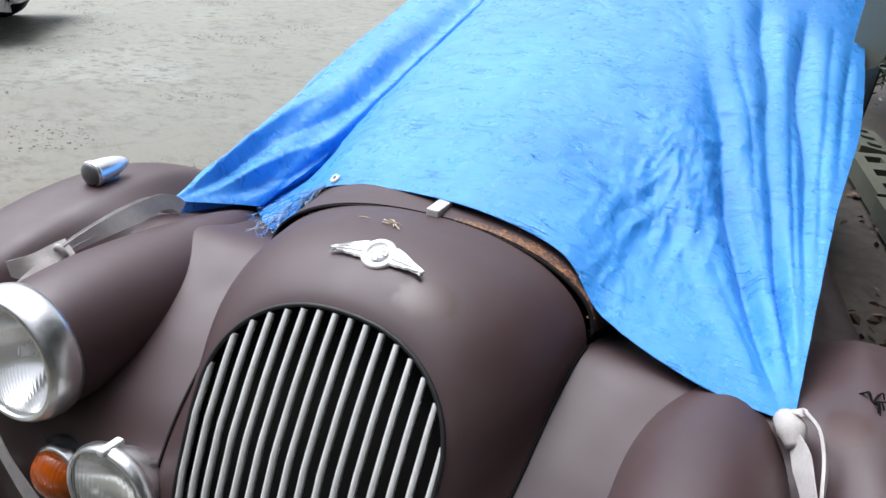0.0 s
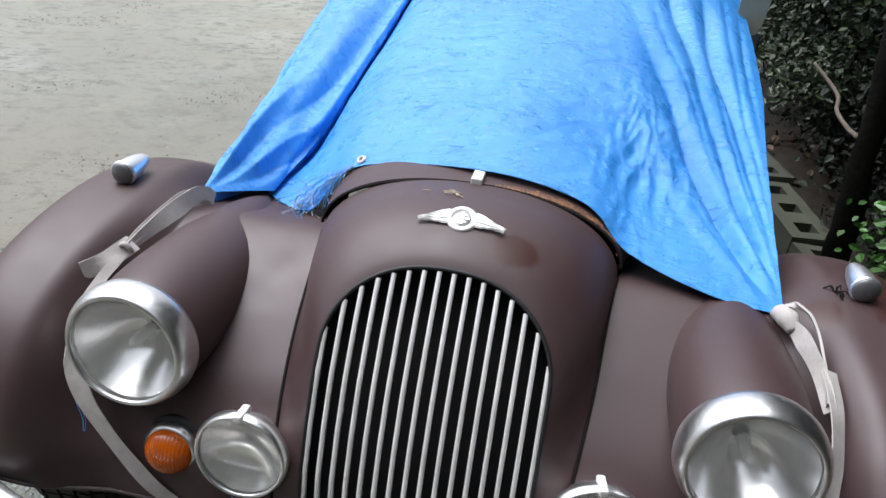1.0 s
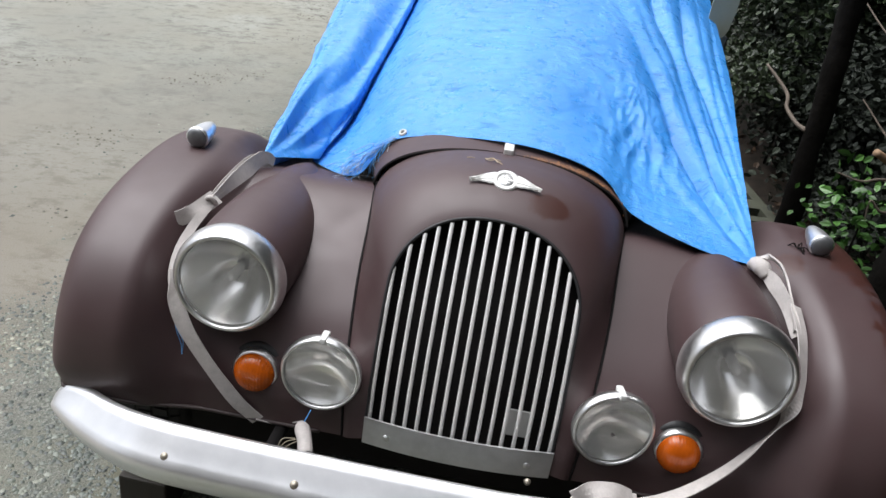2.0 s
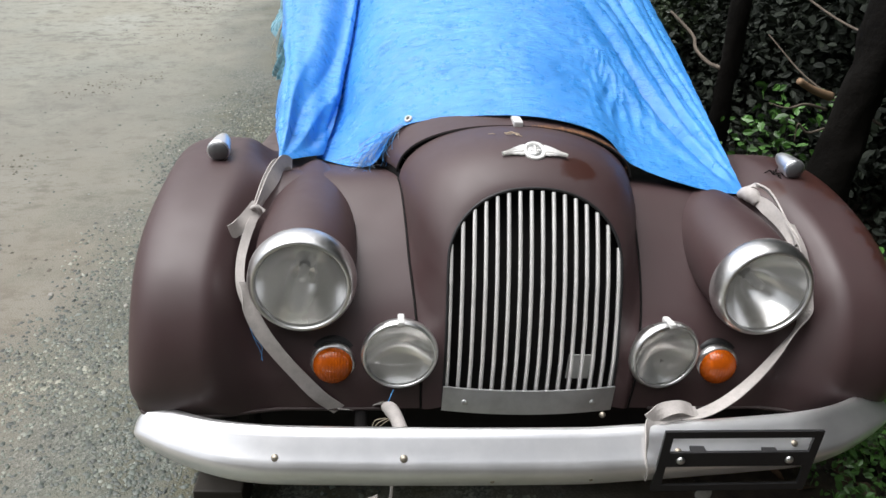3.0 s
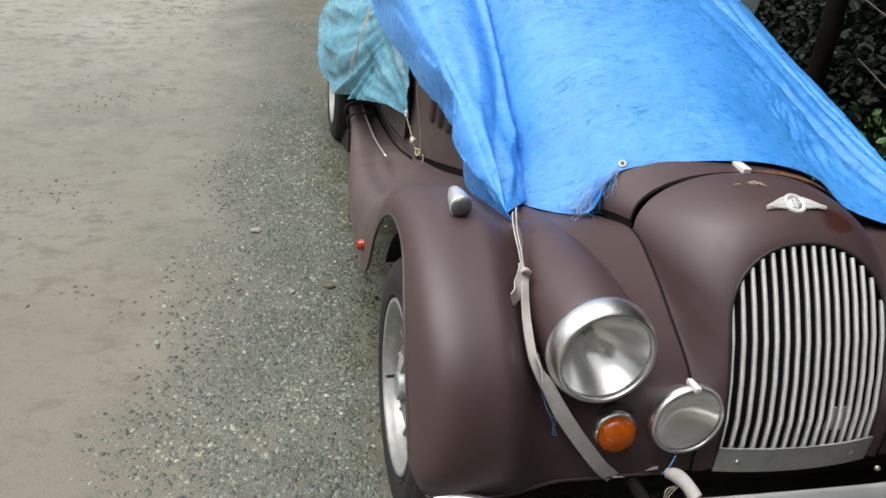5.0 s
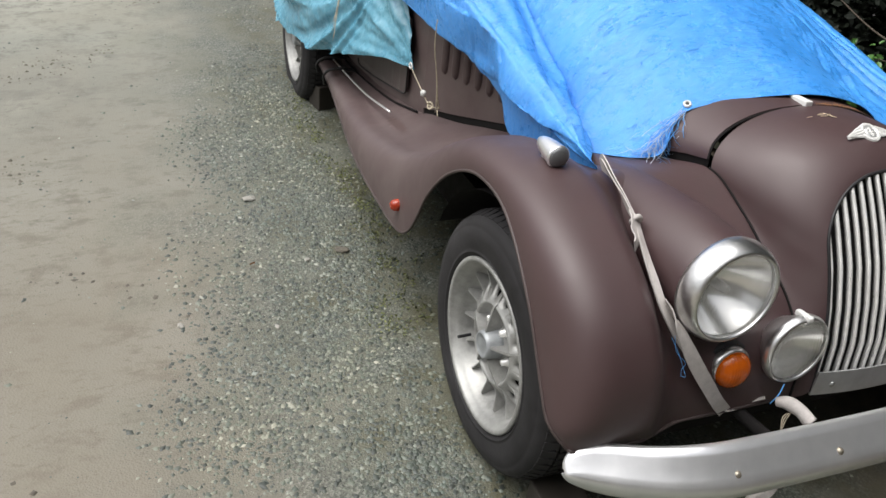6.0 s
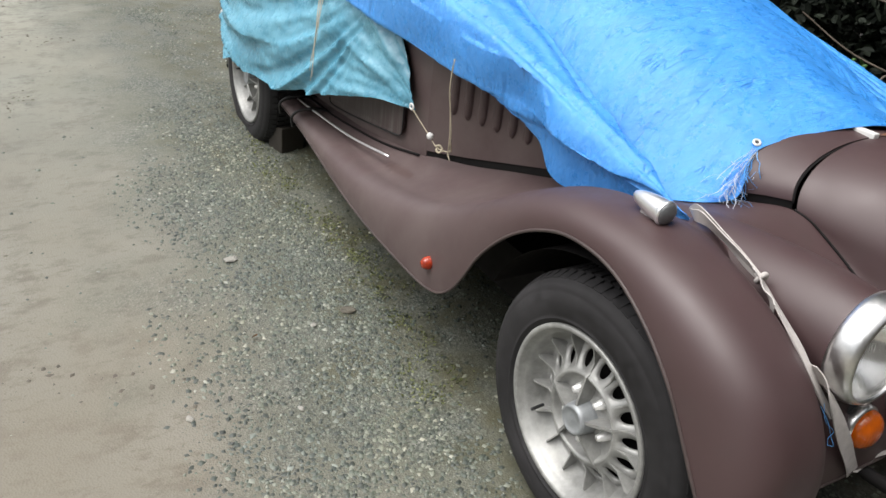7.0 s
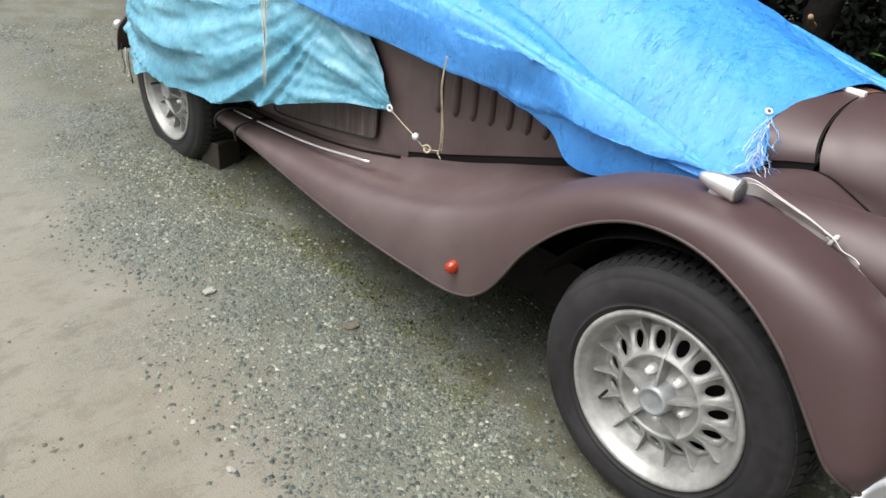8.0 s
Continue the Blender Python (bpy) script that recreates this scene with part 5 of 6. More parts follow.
# ---------------------------------------------------------------- webbing straps
def build_left_strap():
    s = thing("webbing_strap", "beige webbing strap tied from tarp corner past the headlamp", "strap", at=(-.55, -.2, .6))
    P = lambda pts: local(s, pts)
    c = (-1.67, 0.85, -0.63)
    ribbon("loop", P([(-.538, .050, .754), (-.546, .036, .768), (-.557, .010, .773), (-.568, -.05, .764), (-.578, -.10, .755), (-.587, -.145, .745), (-.592, -.180, .737)]), (0.024, 0.032, 0.036, 0.032, 0.026, 0.018), STRAP, s, centre=c, twist=0.15)
    ribbon("loop_return", P([(-.540, .046, .755), (-.552, .030, .760), (-.568, -.005, .772), (-.577, -.06, .767), (-.585, -.11, .758), (-.591, -.150, .749), (-.594, -.180, .740)]), (0.024, 0.030, 0.028, 0.022, 0.014), STRAP, s, centre=c, twist=-0.2)
    ribbon("flap_end", P([(-.588, -.168, .744), (-.600, -.196, .735), (-.616, -.224, .724), (-.636, -.252, .718)]), 0.034, STRAP, s, centre=(-.015, 1.39, -.27), twist=0.35, n=24)
    ribbon("folded_tail", P([(-.590, -.170, .740), (-.597, -.205, .726), (-.606, -.25, .704), (-.611, -.30, .674), (-.605, -.340, .634), (-.580, -.366, .586), (-.562, -.380, .560)]), 0.018, STRAP, s, centre=(-.2, 1.4, -.25), twist=0.3, thick=0.004, n=50)
    tube("knot", P([(-.584, -.182, .734), (-.586, -.186, .743), (-.593, -.187, .749), (-.601, -.185, .743), (-.602, -.181, .734), (-.594, -.179, .729), (-.585, -.181, .732)]), 0.0052, STRAP, s, n=36)
    ribbon("tail", P([(-.602, -.335, .650), (-.586, -.370, .610), (-.562, -.388, .565), (-.528, -.396, .515), (-.490, -.400, .465), (-.448, -.400, .412), (-.408, -.392, .370)]), 0.030, STRAP, s, centre=(-.45, 0.4, 0.45), n=70)
    rng = np.random.default_rng(31)
    for k in range(2):
        w = rng.normal(0, 0.004, (5, 3))
        tube("loose_thread", P([np.array(q) + e for q, e in zip([(-.585, -.372, .585), (-.578, -.385, .555), (-.566, -.395, .530), (-.560, -.398, .512), (-.562, -.398, .500)], w)]), 0.0005, THREAD_BLUE, s, "blue thread caught on the strap", sides=4)
    ribbon("under_turn", P([(-.410, -.397, .376), (-.375, -.390, .368), (-.34, -.385, .375), (-.315, -.40, .395)]), 0.010, STRAP, s, centre=(0, 0, 0.2), n=20)
    return s


def build_wrap():
    s = thing("strap_bundle", "end of a beige strap wound round the bumper bracket", "strap", at=(-.29, -.465, .405))
    s.scale = (0.78, 0.78, 0.78)
    P = lambda pts: local(s, pts)
    tube("wound_roll", P([(-.315, -.415, .405), (-.303, -.44, .418), (-.288, -.470, .414), (-.276, -.500, .398)]), 0.019, STRAP, s, sides=12, taper=[0.7, 1.05, 0.95, 1.0])
    for k in range(3):
        w = 0.008 * k
        tube("loose_string", P([(-.300 - w, -.455, .400), (-.330 - w, -.470, .385 + w), (-.352, -.490, .362), (-.335, -.500, .345 + w), (-.305, -.490, .356)]), 0.0011, ROPE, s, sides=5)
    ribbon("hanging_tail", P([(-.285, -.50, .40), (-.290, -.505, .30), (-.293, -.50, .20), (-.30, -.495, .13), (-.34, -.49, .105), (-.37, -.49, .125), (-.33, -.492, .150)]), 0.018, STRAP, s, centre=(-.29, -.2, .3), n=40)
    tube("blue_cord", P([(-.318, -.40, .385), (-.306, -.405, .42), (-.295, -.40, .45)]), 0.0016, THREAD_BLUE, s)
    return s


def build_right_strap():
    s = thing("webbing_strap", "beige webbing strap looped at tarp corner and tied to bumper", "strap", at=(.56, -.2, .6))
    P = lambda pts: local(s, pts)
    c = (-.3, 0.3, 0.1)
    tube("knot", P([(.554, -.048, .750), (.559, -.066, .762), (.566, -.086, .762), (.572, -.104, .752)]), 0.017, STRAP, s, sides=12, taper=[0.55, 1.0, 1.1, 0.6], n=18)
    ribbon("loop", P([(.560, -.066, .776), (.574, -.078, .788), (.592, -.100, .784), (.602, -.135, .768), (.604, -.175, .750), (.602, -.220, .734), (.599, -.255, .718)]), 0.012, STRAP, s, centre=c, twist=0.2, thick=0.004)
    ribbon("flat_end", P([(.568, -.092, .758), (.577, -.125, .757), (.588, -.170, .748), (.598, -.220, .732), (.603, -.262, .712)]), (0.024, 0.034, 0.032, 0.028, 0.022), STRAP, s, centre=(.45, 0.5, 0.1), n=36)
    ribbon("tail", P([(.606, -.20, .746), (.610, -.27, .715), (.608, -.33, .660), (.590, -.370, .600), (.545, -.395, .535), (.490, -.425, .485), (.420, -.460, .450), (.350, -.490, .438), (.290, -.510, .445)]), 0.030, STRAP, s, centre=(.2, 0.1, 0.6), n=90)
    ribbon("bumper_turn", P([(.34, -.495, .440), (.27, -.510, .452), (.228, -.530, .442), (.218, -.555, .415), (.212, -.574, .385), (.212, -.572, .35)]), 0.036, STRAP, s, centre=(.25, -.45, .38), n=36)
    ribbon("knot_roll", P([(.33, -.49, .446), (.29, -.505, .468), (.25, -.515, .468), (.22, -.525, .45)]), 0.030, STRAP, s, centre=(.28, -.48, .42), n=20)
    return s


build_left_strap()
build_wrap()
build_right_strap()


# ---------------------------------------------------------------- bits on the running board and under the tail
for y, dx in ((1.96, 0.0), (2.13, 0.006)):
    tie = tube("cable_tie", [(-.735 + dx, y, .285), (-.742 + dx, y - .01, .330), (-.715 + dx, y - .03, .362), (-.66, y - .05, .372), (-.61, y - .06, .366)], 0.006, BLACK, None, "black rubber tie round the running board's tail")
    tagged(tie, category="tie", group="ties round the running board")
blk = part("timber_block", box(bmesh.new(), (-0.060, -0.055, 0.0), (0.060, 0.055, 0.118), 0.006), PLANK, None, "dark wet timber block under the running board's tail")
blk.location = (-0.668, 2.235, 0.076)
blk.rotation_euler = (0, 0, radians(14))
tagged(blk, category="block")
chock = part("timber_chock", box(bmesh.new(), (-0.057, -0.060, 0.0), (0.057, 0.060, 0.105), 0.005), PLANK, None, "dark timber block lying in front of the tyre")
chock.location = (-0.688, -0.292, float(ground_height(-0.69, -0.29)) - 0.002)
chock.rotation_euler = (0, 0, radians(-2))
tagged(chock, category="block")



# ---------------------------------------------------------------- gravel, stones and litter
def pebbles(name, count, seed, area, sizes, material, label, keep=None):
    rng = np.random.default_rng(seed)
    x0, x1, y0, y1 = area
    x, y = pick(rng, x0, x1, count), pick(rng, y0, y1, count)
    if keep is not None:
        ok = keep(x, y, rng)
        x, y = x[ok], y[ok]
    n = len(x)
    r = sizes[0] + (sizes[1] - sizes[0]) * rng.random(n) ** 2.8
    unit = np.array([(1, 0, -.25), (0, 1, -.25), (-1, 0, -.25), (0, -1, -.25), (0.25, 0.2, 1)], float)
    tri = np.array([(0, 1, 4), (1, 2, 4), (2, 3, 4), (3, 0, 4)])
    jit = 1 + 0.35 * rng.standard_normal((n, 5, 3)).clip(-1, 1)
    v = unit[None] * jit * r[:, None, None] * np.array([1.0, 0.8, 0.5])
    a = rng.random(n) * 2 * np.pi
    c, s = np.cos(a)[:, None], np.sin(a)[:, None]
    vx, vy = v[..., 0] * c - v[..., 1] * s, v[..., 0] * s + v[..., 1] * c
    v = np.stack([vx + x[:, None], vy + y[:, None], v[..., 2] + (ground_height(x, y) + 0.15 * r)[:, None]], -1)
    f = (tri[None] + 5 * np.arange(n)[:, None, None]).reshape(-1, 3)
    me = bpy.data.meshes.new(name)
    me.vertices.add(n * 5)
    me.vertices.foreach_set("co", v.reshape(-1))
    me.loops.add(len(f) * 3)
    me.loops.foreach_set("vertex_index", f.reshape(-1))
    me.polygons.add(len(f))
    me.polygons.foreach_set("loop_start", np.arange(0, 3 * len(f), 3))
    me.materials.append(material)
    me.update(calc_edges=True)
    ob = new(name, me)
    return tagged(ob, label, "gravel", kind="stuff")


def in_strip(x, y, rng):
    edge = -1.23 - 0.10 * np.sin(1.3 * y) - 0.08 * np.sin(3.1 * y + 1) - 0.06 * np.sin(7.3 * y) + 0.14 * np.clip(y - 1, 0, 3)
    patch = np.array([noise.noise(Vector((a * 3.1, b * 2.3, 2.0))) + 0.6 * noise.noise(Vector((a * 9.0, b * 7.0, 8.0))) for a, b in zip(x, y)])
    inner = 0.20 + 0.80 * smooth01((-0.74 - 0.05 * np.sin(4.0 * y) - x) / 0.16)
    return rng.random(len(x)) < np.clip(0.5 + (x - edge) / 0.50, 0.004, 1.0) * np.clip(0.86 + 0.85 * patch, 0.22, 1.0) * inner


def thinning(x, y, rng):
    return rng.random(len(x)) < np.clip(0.75 - 1.2 * (x + 0.3), 0.06, 1.0)


pebbles("gravel", 300000, 11, (-2.3, -0.30, -1.2, 4.6), (0.0018, 0.0110), GRAVEL, "loose grey gravel beside the car", in_strip)
pebbles("gravel_under_car", 9000, 12, (-0.5, 0.55, -1.3, 1.5), (0.002, 0.009), GRAVEL, "gravel in the shade under the car", thinning)
pebbles("scattered_grit", 2600, 13, (-6.0, -1.3, -1.0, 8.0), (0.0010, 0.0050), GRAVEL, "grit scattered over the sandy lot", None)


def clump_keep(x, y, rng):
    v = np.array([noise.noise(Vector((a * 1.4, b * 1.9, 5.0))) for a, b in zip(x, y)])
    return (v > 0.27) & (rng.random(len(x)) < 0.15 + 1.3 * (v - 0.27))


CLOD = plain("dark_wet_clod", (0.095, 0.085, 0.066), 0.85, 0.0, 0.4, 60, 0.5, 0.002)
pebbles("dark_clods", 130000, 14, (-7.0, -1.35, -0.6, 8.5), (0.0012, 0.012), CLOD, "dark clods and leaf crumbs on the sand", clump_keep)


def build_stone(place, size, seed, label, material=STONE):
    rng = np.random.default_rng(seed)
    bm = bmesh.new()
    bmesh.ops.create_icosphere(bm, subdivisions=2, radius=size)
    off = rng.random(3) * 10
    for v in bm.verts:
        k = 1 + 0.45 * noise.noise(Vector(v.co / size * 1.1) + Vector(off))
        v.co = Vector((v.co.x * k * 1.2, v.co.y * k * 0.8, v.co.z * k * 0.45))
    ob = part("stone", bm, material, None, label)
    ob.location = (place[0], place[1], float(ground_height(place[0], place[1])) + size * 0.25)
    ob.rotation_euler = (0, 0, rng.random() * 6)
    return tagged(ob, category="stone", group="stones on the gravel")


for k, (x, y, r) in enumerate([(-1.155, 1.40, 0.021), (-1.46, 0.70, 0.012), (-1.02, 0.95, 0.011), (-1.18, 0.62, 0.010)]):
    build_stone((x, y), r, 40 + k, "small pale flat stone lying on the gravel")
build_stone((-0.885, 0.985), 0.022, 70, "dark flat stone at the edge of the gravel", CLOD)
build_stone((0.54, -0.296), 0.022, 71, "pale chip of stone under the bumper")


# ---------------------------------------------------------------- trees and undergrowth beyond the car
def leaf_cloud(name, centres, counts, spread, size, material, parent, seed, label=""):
    """Many small pointed leaves scattered round the given centres."""
    rng = np.random.default_rng(seed)
    P = []
    for c, n, s in zip(centres, counts, spread):
        P.append(np.array(c) + rng.normal(0, 1, (n, 3)) * np.array(s))
    P = np.concatenate(P)
    n = len(P)
    L = size[0] + (size[1] - size[0]) * rng.random(n)
    out = np.array([(0, 0, 0), (0.35, 0.30, 0.05), (0.75, 0.24, 0.03), (1.0, 0, -0.08), (0.75, -0.24, 0.03), (0.35, -0.30, 0.05)])
    yaw, pitch, roll = rng.random(n) * 2 * np.pi, rng.normal(-0.2, 0.55, n), rng.normal(0, 0.7, n)
    v = out[None] * L[:, None, None]
    y2, z2 = v[..., 1] * np.cos(roll)[:, None] - v[..., 2] * np.sin(roll)[:, None], v[..., 1] * np.sin(roll)[:, None] + v[..., 2] * np.cos(roll)[:, None]
    x3, z3 = v[..., 0] * np.cos(pitch)[:, None] - z2 * np.sin(pitch)[:, None], v[..., 0] * np.sin(pitch)[:, None] + z2 * np.cos(pitch)[:, None]
    x4, y4 = x3 * np.cos(yaw)[:, None] - y2 * np.sin(yaw)[:, None], x3 * np.sin(yaw)[:, None] + y2 * np.cos(yaw)[:, None]
    v = np.stack([x4, y4, z3], -1) + P[:, None]
    f = np.array([(0, 1, 2, 3), (0, 3, 4, 5)])[None] + 6 * np.arange(n)[:, None, None]
    ob = mesh_ob(name, v.reshape(-1, 3), f.reshape(-1, 4), material, parent, label, False)
    return tagged(ob, kind="stuff")


def bush_blob(lo, hi, n, seed, s):
    rng = np.random.default_rng(seed)
    c = np.array(lo) + (np.array(hi) - np.array(lo)) * rng.random((n, 3))
    return c, [s] * n


def build_tree(label, foot, height, radius, lean, seed, limbs):
    foot = (foot[0], foot[1], float(ground_height(foot[0], foot[1])))
    tree = thing("tree", label, "tree", "trees beside the car", at=foot)
    rng = np.random.default_rng(seed)
    pts = [(lean[0] * t + 0.05 * math.sin(5 * t + seed), lean[1] * t + 0.05 * math.cos(4 * t), height * t) for t in np.linspace(0, 1, 7)]
    trunk = tube("trunk", pts, radius, BARK, tree, sides=20, taper=[1.6, 1.25, 0.98, 1.08, 0.94, 1.06, 0.9, 0.98, 0.84, 0.9, 0.76, 0.8, 0.66, 0.6], n=140)
    for q in trunk.data.vertices:
        rough = noise.fractal(Vector((q.co.x * 14 + seed, q.co.y * 14, q.co.z * 5)), 0.8, 2.0, 4)
        q.co += Vector((q.normal.x, q.normal.y, 0)) * radius * 0.30 * rough
    for (z, dx, dy, dz, r) in limbs:
        k = z / height
        a = np.array([lean[0] * k, lean[1] * k, z])
        mid = a + np.array([dx, dy, dz]) * 0.5 + rng.normal(0, 0.06, 3)
        tube("limb", [a, mid, a + np.array([dx, dy, dz])], r, BARK, tree, sides=8, taper=[1.2, 0.8, 0.35])
    return tree


trees = [
    build_tree("dark slender tree trunk among undergrowth", (1.10, 1.22, 0), 4.6, 0.036, (-0.35, -0.15), 1, [(2.6, -1.0, 0.2, 0.9, .04), (3.2, 0.6, -0.9, 0.9, .04), (3.6, -0.5, 1.1, 0.8, .03)]),
    build_tree("dark tree trunk with a sawn-off branch stub", (1.23, 0.66, 0), 4.8, 0.068, (0.35, -0.1), 2, [(2.5, -0.9, -0.5, 1.0, .045), (3.0, 0.8, 0.5, 1.0, .04), (3.5, -0.6, -0.9, 0.8, .03)]),
    build_tree("dark tree trunk deep in the undergrowth", (2.15, -0.35, 0), 5.0, 0.11, (-0.15, 0.1), 3, [(2.6, -1.0, -0.6, 0.9, .045), (3.2, -0.5, 0.9, 1.0, .04)]),
    build_tree("dark tree trunk behind the hedge", (2.25, 3.2, 0), 5.0, 0.10, (-0.1, -0.2), 4, [(2.4, -1.1, -0.3, 0.8, .045), (3.0, -0.6, 0.8, 0.9, .04)]),
]
tube("sawn_stub", [(-.05, 0.0, .805), (-.13, -.02, .830), (-.20, -.04, .862)], 0.012, CUT_WOOD, trees[1], "sawn-off branch stub with a pale end", sides=12, taper=[1.3, 1.0, 0.9])
tube("broken_twig", [(-.05, 0.0, .76), (-.13, 0.0, .775), (-.20, -.02, .765), (-.27, -.02, .78)], 0.005, DEAD_WOOD, trees[1], "", sides=7, taper=[1.2, 0.9, 0.4])
tube("broken_twig", [(-.05, -.02, .70), (-.12, -.04, .69), (-.16, -.04, .72), (-.155, -.04, .655)], 0.004, DEAD_WOOD, trees[1], "", sides=7, taper=[1.2, 0.9, 0.4])
# crowns above the view, placed to keep sky light off wood and far wing
for k, tr in enumerate(trees):
    rng = np.random.default_rng(60 + k)
    top = np.array([0.35 if 0 < k < 3 else 0.75, 0, 3.6]) + rng.normal(0, 1, (260, 3)) * np.array([0.75, 1.15, 1.0])
    top = top[(top[:, 2] > 1.9) & (top[:, 0] + tr.location.x > np.where(top[:, 1] + tr.location.y < 1.2, 1.2, 1.55))]
    leaf_cloud("crown", top, [32] * len(top), [(0.18, 0.18, 0.12)] * len(top), (0.09, 0.17), LEAF_DARK, tr, 80 + k, "leafy crown added out of view to block sky light")


def build_bush(label, lo, hi, n, per, size, material, seed, spread=0.09):
    mid = ((lo[0] + hi[0]) / 2, (lo[1] + hi[1]) / 2)
    foot = (*mid, float(ground_height(*mid)))
    bush = thing("bush", label, "bush", "bushes beside the car", at=foot)
    f = np.array(foot)
    f[2] = 0.0
    c, s = bush_blob(np.array(lo) - f, np.array(hi) - f, n, seed, (spread, spread, spread * 0.8))
    rng = np.random.default_rng(seed)
    for k in range(7):
        e = c[int(rng.integers(0, n))]
        tube("stem", [(e[0] * 0.3, e[1] * 0.3, 0.0), (e[0] * 0.6, e[1] * 0.7, e[2] * 0.5), tuple(e)], 0.007, BARK, bush, sides=6, taper=[1.3, 0.8, 0.3])
    leaf_cloud("leaves", c, [per] * n, s, size, material, bush, seed + 1)
    return bush


build_bush("dense dark evergreen hedge with glossy leaves", (1.16, 2.3, 0.45), (2.1, 3.9, 2.2), 460, 110, (0.022, 0.046), LEAF_DARK, 21)
build_bush("dense dark evergreen hedge behind the car", (1.0, 3.8, 0.25), (2.3, 5.6, 2.2), 360, 90, (0.024, 0.05), LEAF_DARK, 22)
build_bush("dark undergrowth beneath the trees", (1.55, 0.0, 0.1), (2.8, 2.0, 2.8), 420, 90, (0.03, 0.065), LEAF_SHADED, 23, 0.12)
build_bush("low dark undergrowth behind the concrete blocks", (1.42, 1.5, 0.12), (2.2, 3.6, 0.9), 240, 80, (0.024, 0.05), LEAF_SHADED, 31, 0.10)
build_bush("dark undergrowth at the wood's edge", (1.9, -1.8, 0.1), (2.9, 0.2, 2.4), 240, 40, (0.04, 0.09), LEAF_SHADED, 24, 0.12)
build_bush("fresh green shoot with broad leaves", (1.06, 0.72, 0.26), (1.34, 1.04, 0.74), 34, 11, (0.024, 0.052), LEAF_GREEN, 25, 0.045)
build_bush("low bright green plants beside the bumper", (0.84, -0.55, 0.04), (1.45, 0.10, 0.26), 130, 26, (0.014, 0.034), LEAF_GREEN, 26, 0.05)
build_bush("green ferny undergrowth in the shade", (1.45, -0.3, 0.30), (1.85, 0.35, 0.75), 40, 14, (0.04, 0.08), LEAF_GREEN, 27, 0.07)

build_bush("thick dark thicket closing the wood", (2.9, -3.0, 0.0), (3.8, 1.5, 3.2), 330, 46, (0.08, 0.16), LEAF_SHADED, 28, 0.16)
build_bush("thick dark thicket closing the wood", (2.7, 1.5, 0.0), (3.7, 6.5, 3.2), 330, 46, (0.08, 0.16), LEAF_DARK, 29, 0.16)

# pale dead limb on the slender tree, thin bare branches
foot = np.array(trees[0].location)
tube("dead_limb", [tuple(np.array(q) - foot) for q in ((1.011, 1.75, 0.884), (1.047, 1.68, 0.847), (1.079, 1.6, 0.804), (1.066, 1.52, 0.767), (1.077, 1.4, 0.741), (1.06, 1.24, 0.756))], 0.0075, DEAD_WOOD, trees[0], "pale bent dead limb", sides=8, taper=[0.8, 1.0, 1.0, 1.1, 1.3])
for k, pts in enumerate([[(1.36, .62, .98), (1.30, .95, 1.02), (1.22, 1.25, 1.12), (1.15, 1.5, 1.25)], [(1.40, .66, .72), (1.25, .9, .80), (1.16, 1.12, .92)], [(1.9, .3, 1.2), (1.6, .5, 1.12), (1.36, .75, 1.2), (1.2, .95, 1.32)]]):
    b = tube("bare_branch", pts, 0.0045, DEAD_WOOD, None, "thin bare branch reaching out of the undergrowth", sides=6, taper=[1.2, 0.9, 0.5])
    tagged(b, category="branch", group="bare branches")


# row of hollow concrete blocks along the wood's edge
def hollow_block():
    bm = bmesh.new()
    L, W, H = 0.58, 0.19, 0.11
    xs = [-L / 2, -0.235, -0.145, -0.045, 0.045, 0.145, 0.235, L / 2]
    ys = [-W / 2, -0.042, 0.042, W / 2]
    grid = {}
    for z in (0, H):
        for i, x in enumerate(xs):
            for j, y in enumerate(ys):
                grid[i, j, z] = bm.verts.new((x, y, z))
    holes = {(1, 1), (3, 1), (5, 1)}
    for i in range(7):
        for j in range(3):
            if (i, j) in holes:
                q = [(i, j), (i + 1, j), (i + 1, j + 1), (i, j + 1)]
                for a, b in zip(q, q[1:] + q[:1]):
                    bm.faces.new((grid[(*a, 0)], grid[(*a, H)], grid[(*b, H)], grid[(*b, 0)]))
            else:
                for z in (0, H):
                    bm.faces.new([grid[i, j, z], grid[i + 1, j, z], grid[i + 1, j + 1, z], grid[i, j + 1, z]])
    for i in range(7):
        for j in (0, 3):
            bm.faces.new((grid[i, j, 0], grid[i + 1, j, 0], grid[i + 1, j, H], grid[i, j, H]))
    for j in range(3):
        for i in (0, 7):
            bm.faces.new((grid[i, j, 0], grid[i, j + 1, 0], grid[i, j + 1, H], grid[i, j, H]))
    bmesh.ops.recalc_face_normals(bm, faces=bm.faces)
    return bm


first = part("hollow_block", hollow_block(), CONCRETE, None, "mossy hollow concrete block laid at the edge of the lot")
tagged(first, category="concrete block", group="row of hollow blocks")
rng = np.random.default_rng(9)
first.matrix_basis = pose(1.25, 1.45, 0.066, 3, 2, 97)
for k in range(1, 5):
    copy_thing(first, pose(1.25 - 0.068 * k + rng.normal(0, 0.012), 1.45 + 0.595 * k, 0.066 + 0.0298 * k, rng.normal(0, 3), rng.normal(0, 2), 96.5 + rng.normal(0, 3)))

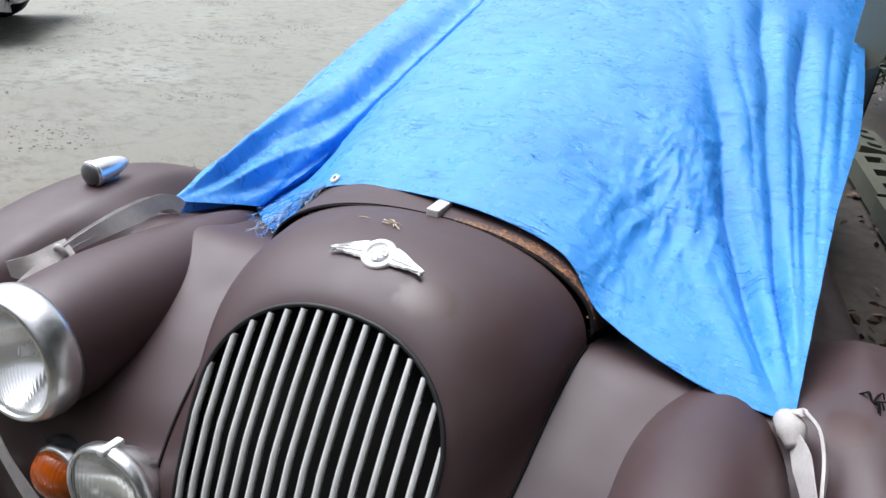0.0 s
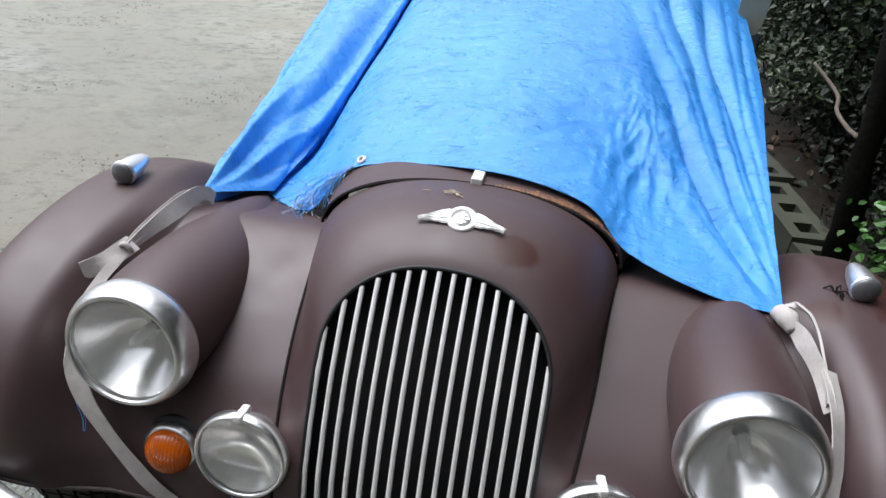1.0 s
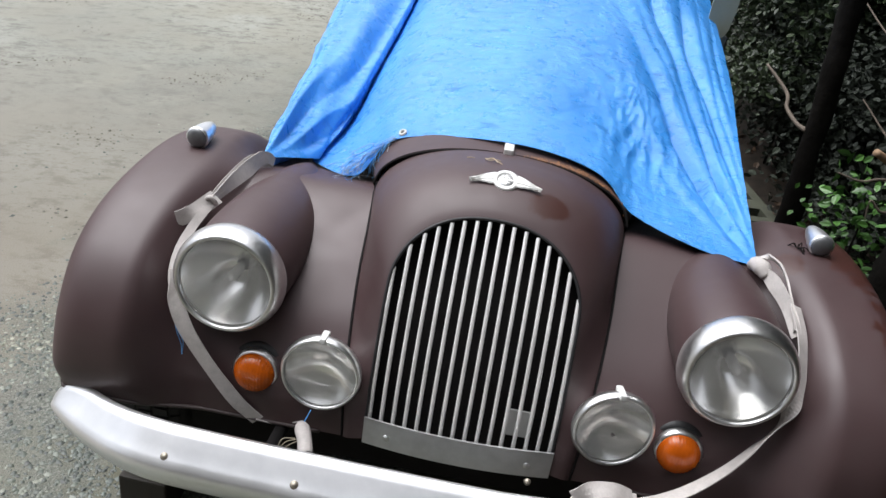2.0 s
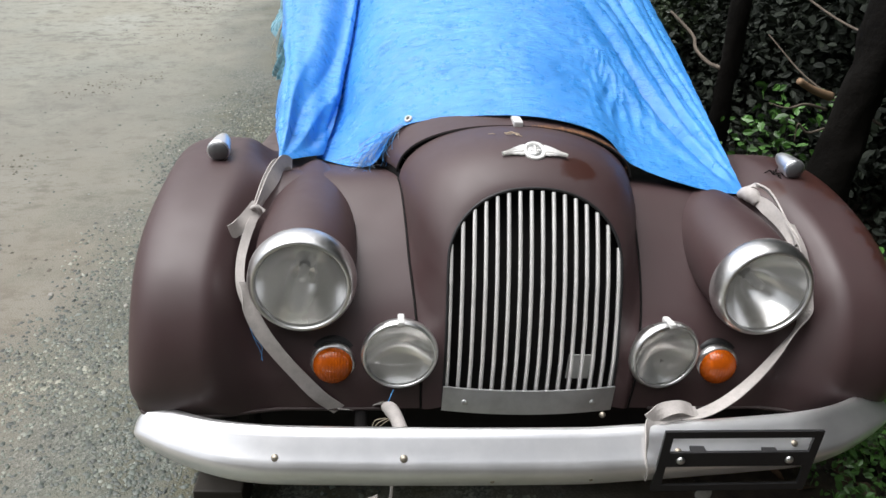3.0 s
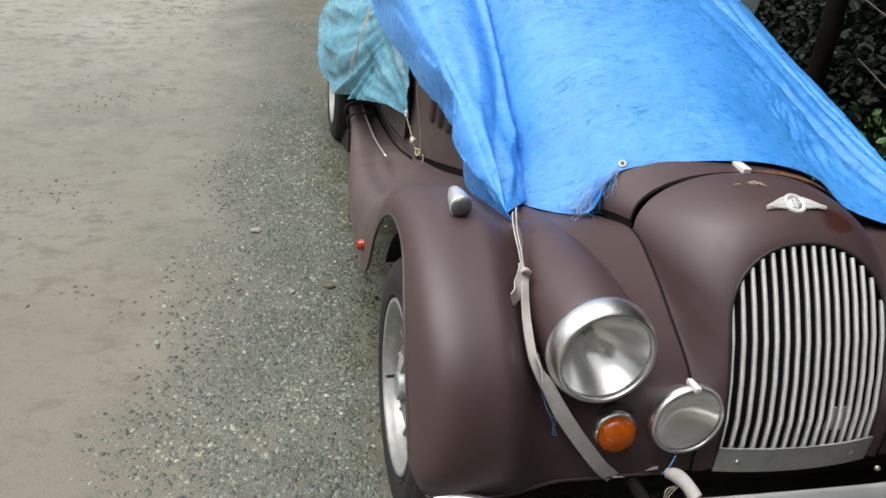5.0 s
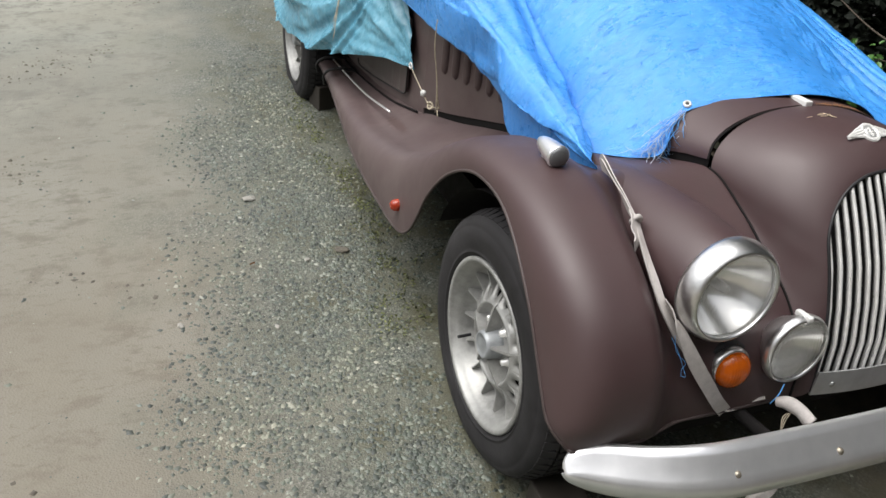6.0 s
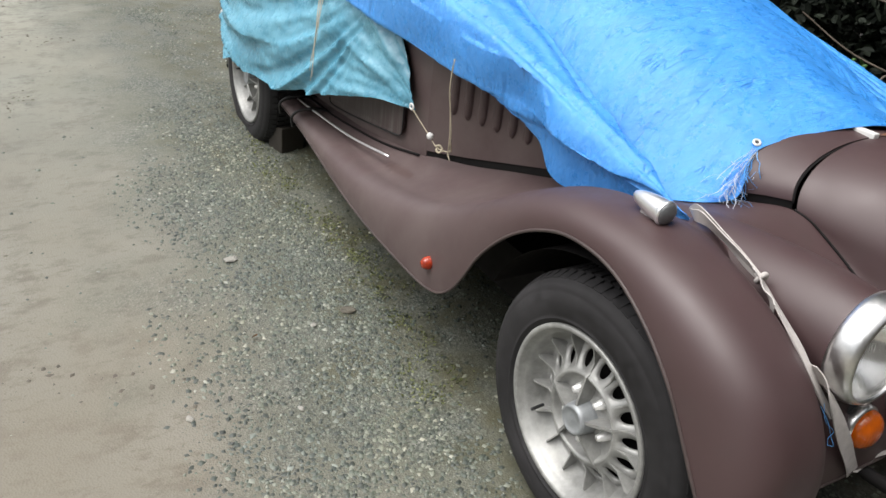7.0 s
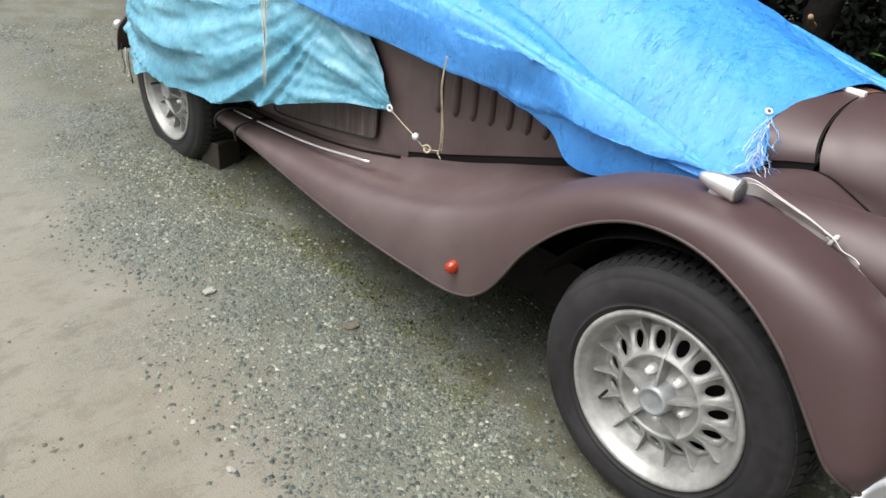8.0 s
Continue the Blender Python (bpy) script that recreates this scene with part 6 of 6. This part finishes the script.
# tufts of moss where the gravel meets the car's shade
rng = np.random.default_rng(51)
tuft_y = pick(rng, 0.45, 2.4, 90)
tuft_x = -0.76 - 0.04 * np.sin(4.0 * tuft_y) + rng.normal(0, 0.04, 90)
tufts = [(x, y, float(ground_height(x, y)) + 0.003) for x, y in zip(tuft_x, tuft_y)]
moss_tufts = leaf_cloud("moss", tufts, [26] * 90, [(0.022, 0.030, 0.002)] * 90, (0.006, 0.013), LEAF_MOSS, None, 52, "olive moss and tiny weeds along the edge of the gravel")
tagged(moss_tufts, category="moss")

# dead leaves on the earth
rng = np.random.default_rng(33)
litter = [(x, y, float(ground_height(x, y)) + 0.02) for x, y in zip(pick(rng, 0.75, 2.4, 60), pick(rng, -1.2, 3.6, 60))]
lit = leaf_cloud("leaf_litter", litter, [26] * 60, [(0.10, 0.10, 0.008)] * 60, (0.03, 0.06), LEAF_DRY, None, 34, "brown fallen leaves on the earth")
tagged(lit, category="leaves")
leaf = leaf_cloud("red_leaf", [(-1.215, 0.94, 0.014)], [1], [(0.004, 0.004, 0.001)], (0.022, 0.026), RUST, None, 35, "small reddish leaf lying on the gravel")
tagged(leaf, category="leaf")


# ---------------------------------------------------------------- parked silver car across the lot
def build_parked_car():
    v = thing("parked_car", "silver car parked on the far side of the lot", "car", at=(-6.50, 3.78, float(ground_height(-6.50, 3.78))))
    v.rotation_euler = (0, 0, radians(215))
    prof = [(-.55, .34), (-.60, .50), (-.58, .70), (-.35, .92), (0.5, .98), (1.0, 1.40), (2.4, 1.45), (3.2, 1.02), (3.75, .90), (3.85, .55), (3.80, .32)]
    rows = []
    for x, z in prof:
        roof = z > 1.2
        w = 0.62 if roof else 0.84
        rows.append([(x, -w, 0.30), (x, -w - 0.02, min(z, 0.62)), (x, -w + 0.03, z - 0.05), (x, -w + 0.16, z), (x, w - 0.16, z), (x, w - 0.03, z - 0.05), (x, w + 0.02, min(z, 0.62)), (x, w, 0.30)])
    sheet("body", np.array(rows), SILVER, v, flip=True)
    for px in (0.0, 2.65):
        for sy in (-0.76, 0.76):
            w = lathe("wheel", [(0.001, -0.09), (0.17, -0.10), (0.20, -0.08)], WHEEL, v, "", 28)
            w.location = (px + 0.05, sy, 0.31)
            lathe("tyre", [(0.19, -0.10), (0.24, -0.115), (0.29, -0.10), (0.312, -0.07), (0.312, 0.07), (0.29, 0.10), (0.19, 0.10)], RUBBER, w, "", 36)
    bm = box(bmesh.new(), (-0.66, -0.80, 0.36), (-0.54, 0.80, 0.56), 0.04)
    part("bumper", bm, SILVER, v)
    for sy in (-1, 1):
        part("window", box(bmesh.new(), (1.0, sy * 0.70, 1.0), (2.5, sy * 0.72, 1.34), 0.01), DARK_GLASS, v)
        part("headlamp", box(bmesh.new(), (-0.61, sy * 0.62 - 0.14, 0.62), (-0.50, sy * 0.62 + 0.14, 0.76), 0.03), WHITE_PLASTIC, v)
    return v


build_parked_car()


# dry twigs caught beside the far side lamp
twigs = thing("dry_twigs", "tangle of dry dark twigs beside the far side lamp", "twigs", at=(.655, .0, .783))
rng = np.random.default_rng(77)
for k in range(9):
    a = rng.uniform(0, 6.28)
    d = np.array([math.cos(a), math.sin(a), 0]) * rng.uniform(0.018, 0.036)
    mid = d * 0.5 + np.array([0, 0, rng.uniform(0.008, 0.016)])
    tube("twig", [(0, 0, 0.003), tuple(mid), tuple(d + np.array([0, 0, -0.002]))], 0.0011, BARK, twigs, sides=5)


# curled dry straw on the nose below the hinge
straw = thing("dry_straw", "few pale dry straws lying on the car's nose", "straw", at=(-0.033, -0.056, 0.8855))
for stalk in ([(-0.014, 0.010, 0), (-0.004, 0.004, 0.002), (0.006, 0.006, 0.003), (0.014, -0.004, 0.002), (0.024, -0.010, 0)], [(-0.012, 0.002, 0), (0.000, -0.003, 0.002), (0.010, 0.001, 0.004), (0.020, 0.004, 0.001)], [(-0.006, 0.014, 0), (0.004, 0.009, 0.003), (0.013, -0.010, 0.002)], [(-0.052, 0.002, -0.002), (-0.044, 0.001, 0), (-0.036, 0.003, -0.001)]):
    tube("stalk", stalk, 0.0010, STRAW, straw, sides=5)


# added wall out of view: blocks low sky so the car's front stays darker
BLOCKER_DARK = plain("dark_sky_blocker", (0.075, 0.072, 0.060), 0.9, 0.0, 0.4, 3, 0.5, 0.004)
bm = box(bmesh.new(), (-11.0, -7.3, -0.3), (11.0, -7.0, 7.5), 0.02)
tagged(part("sky_blocker_south", bm, BLOCKER_DARK, None, "plain dark wall added out of view to block low sky light"), category="wall", kind="structure")
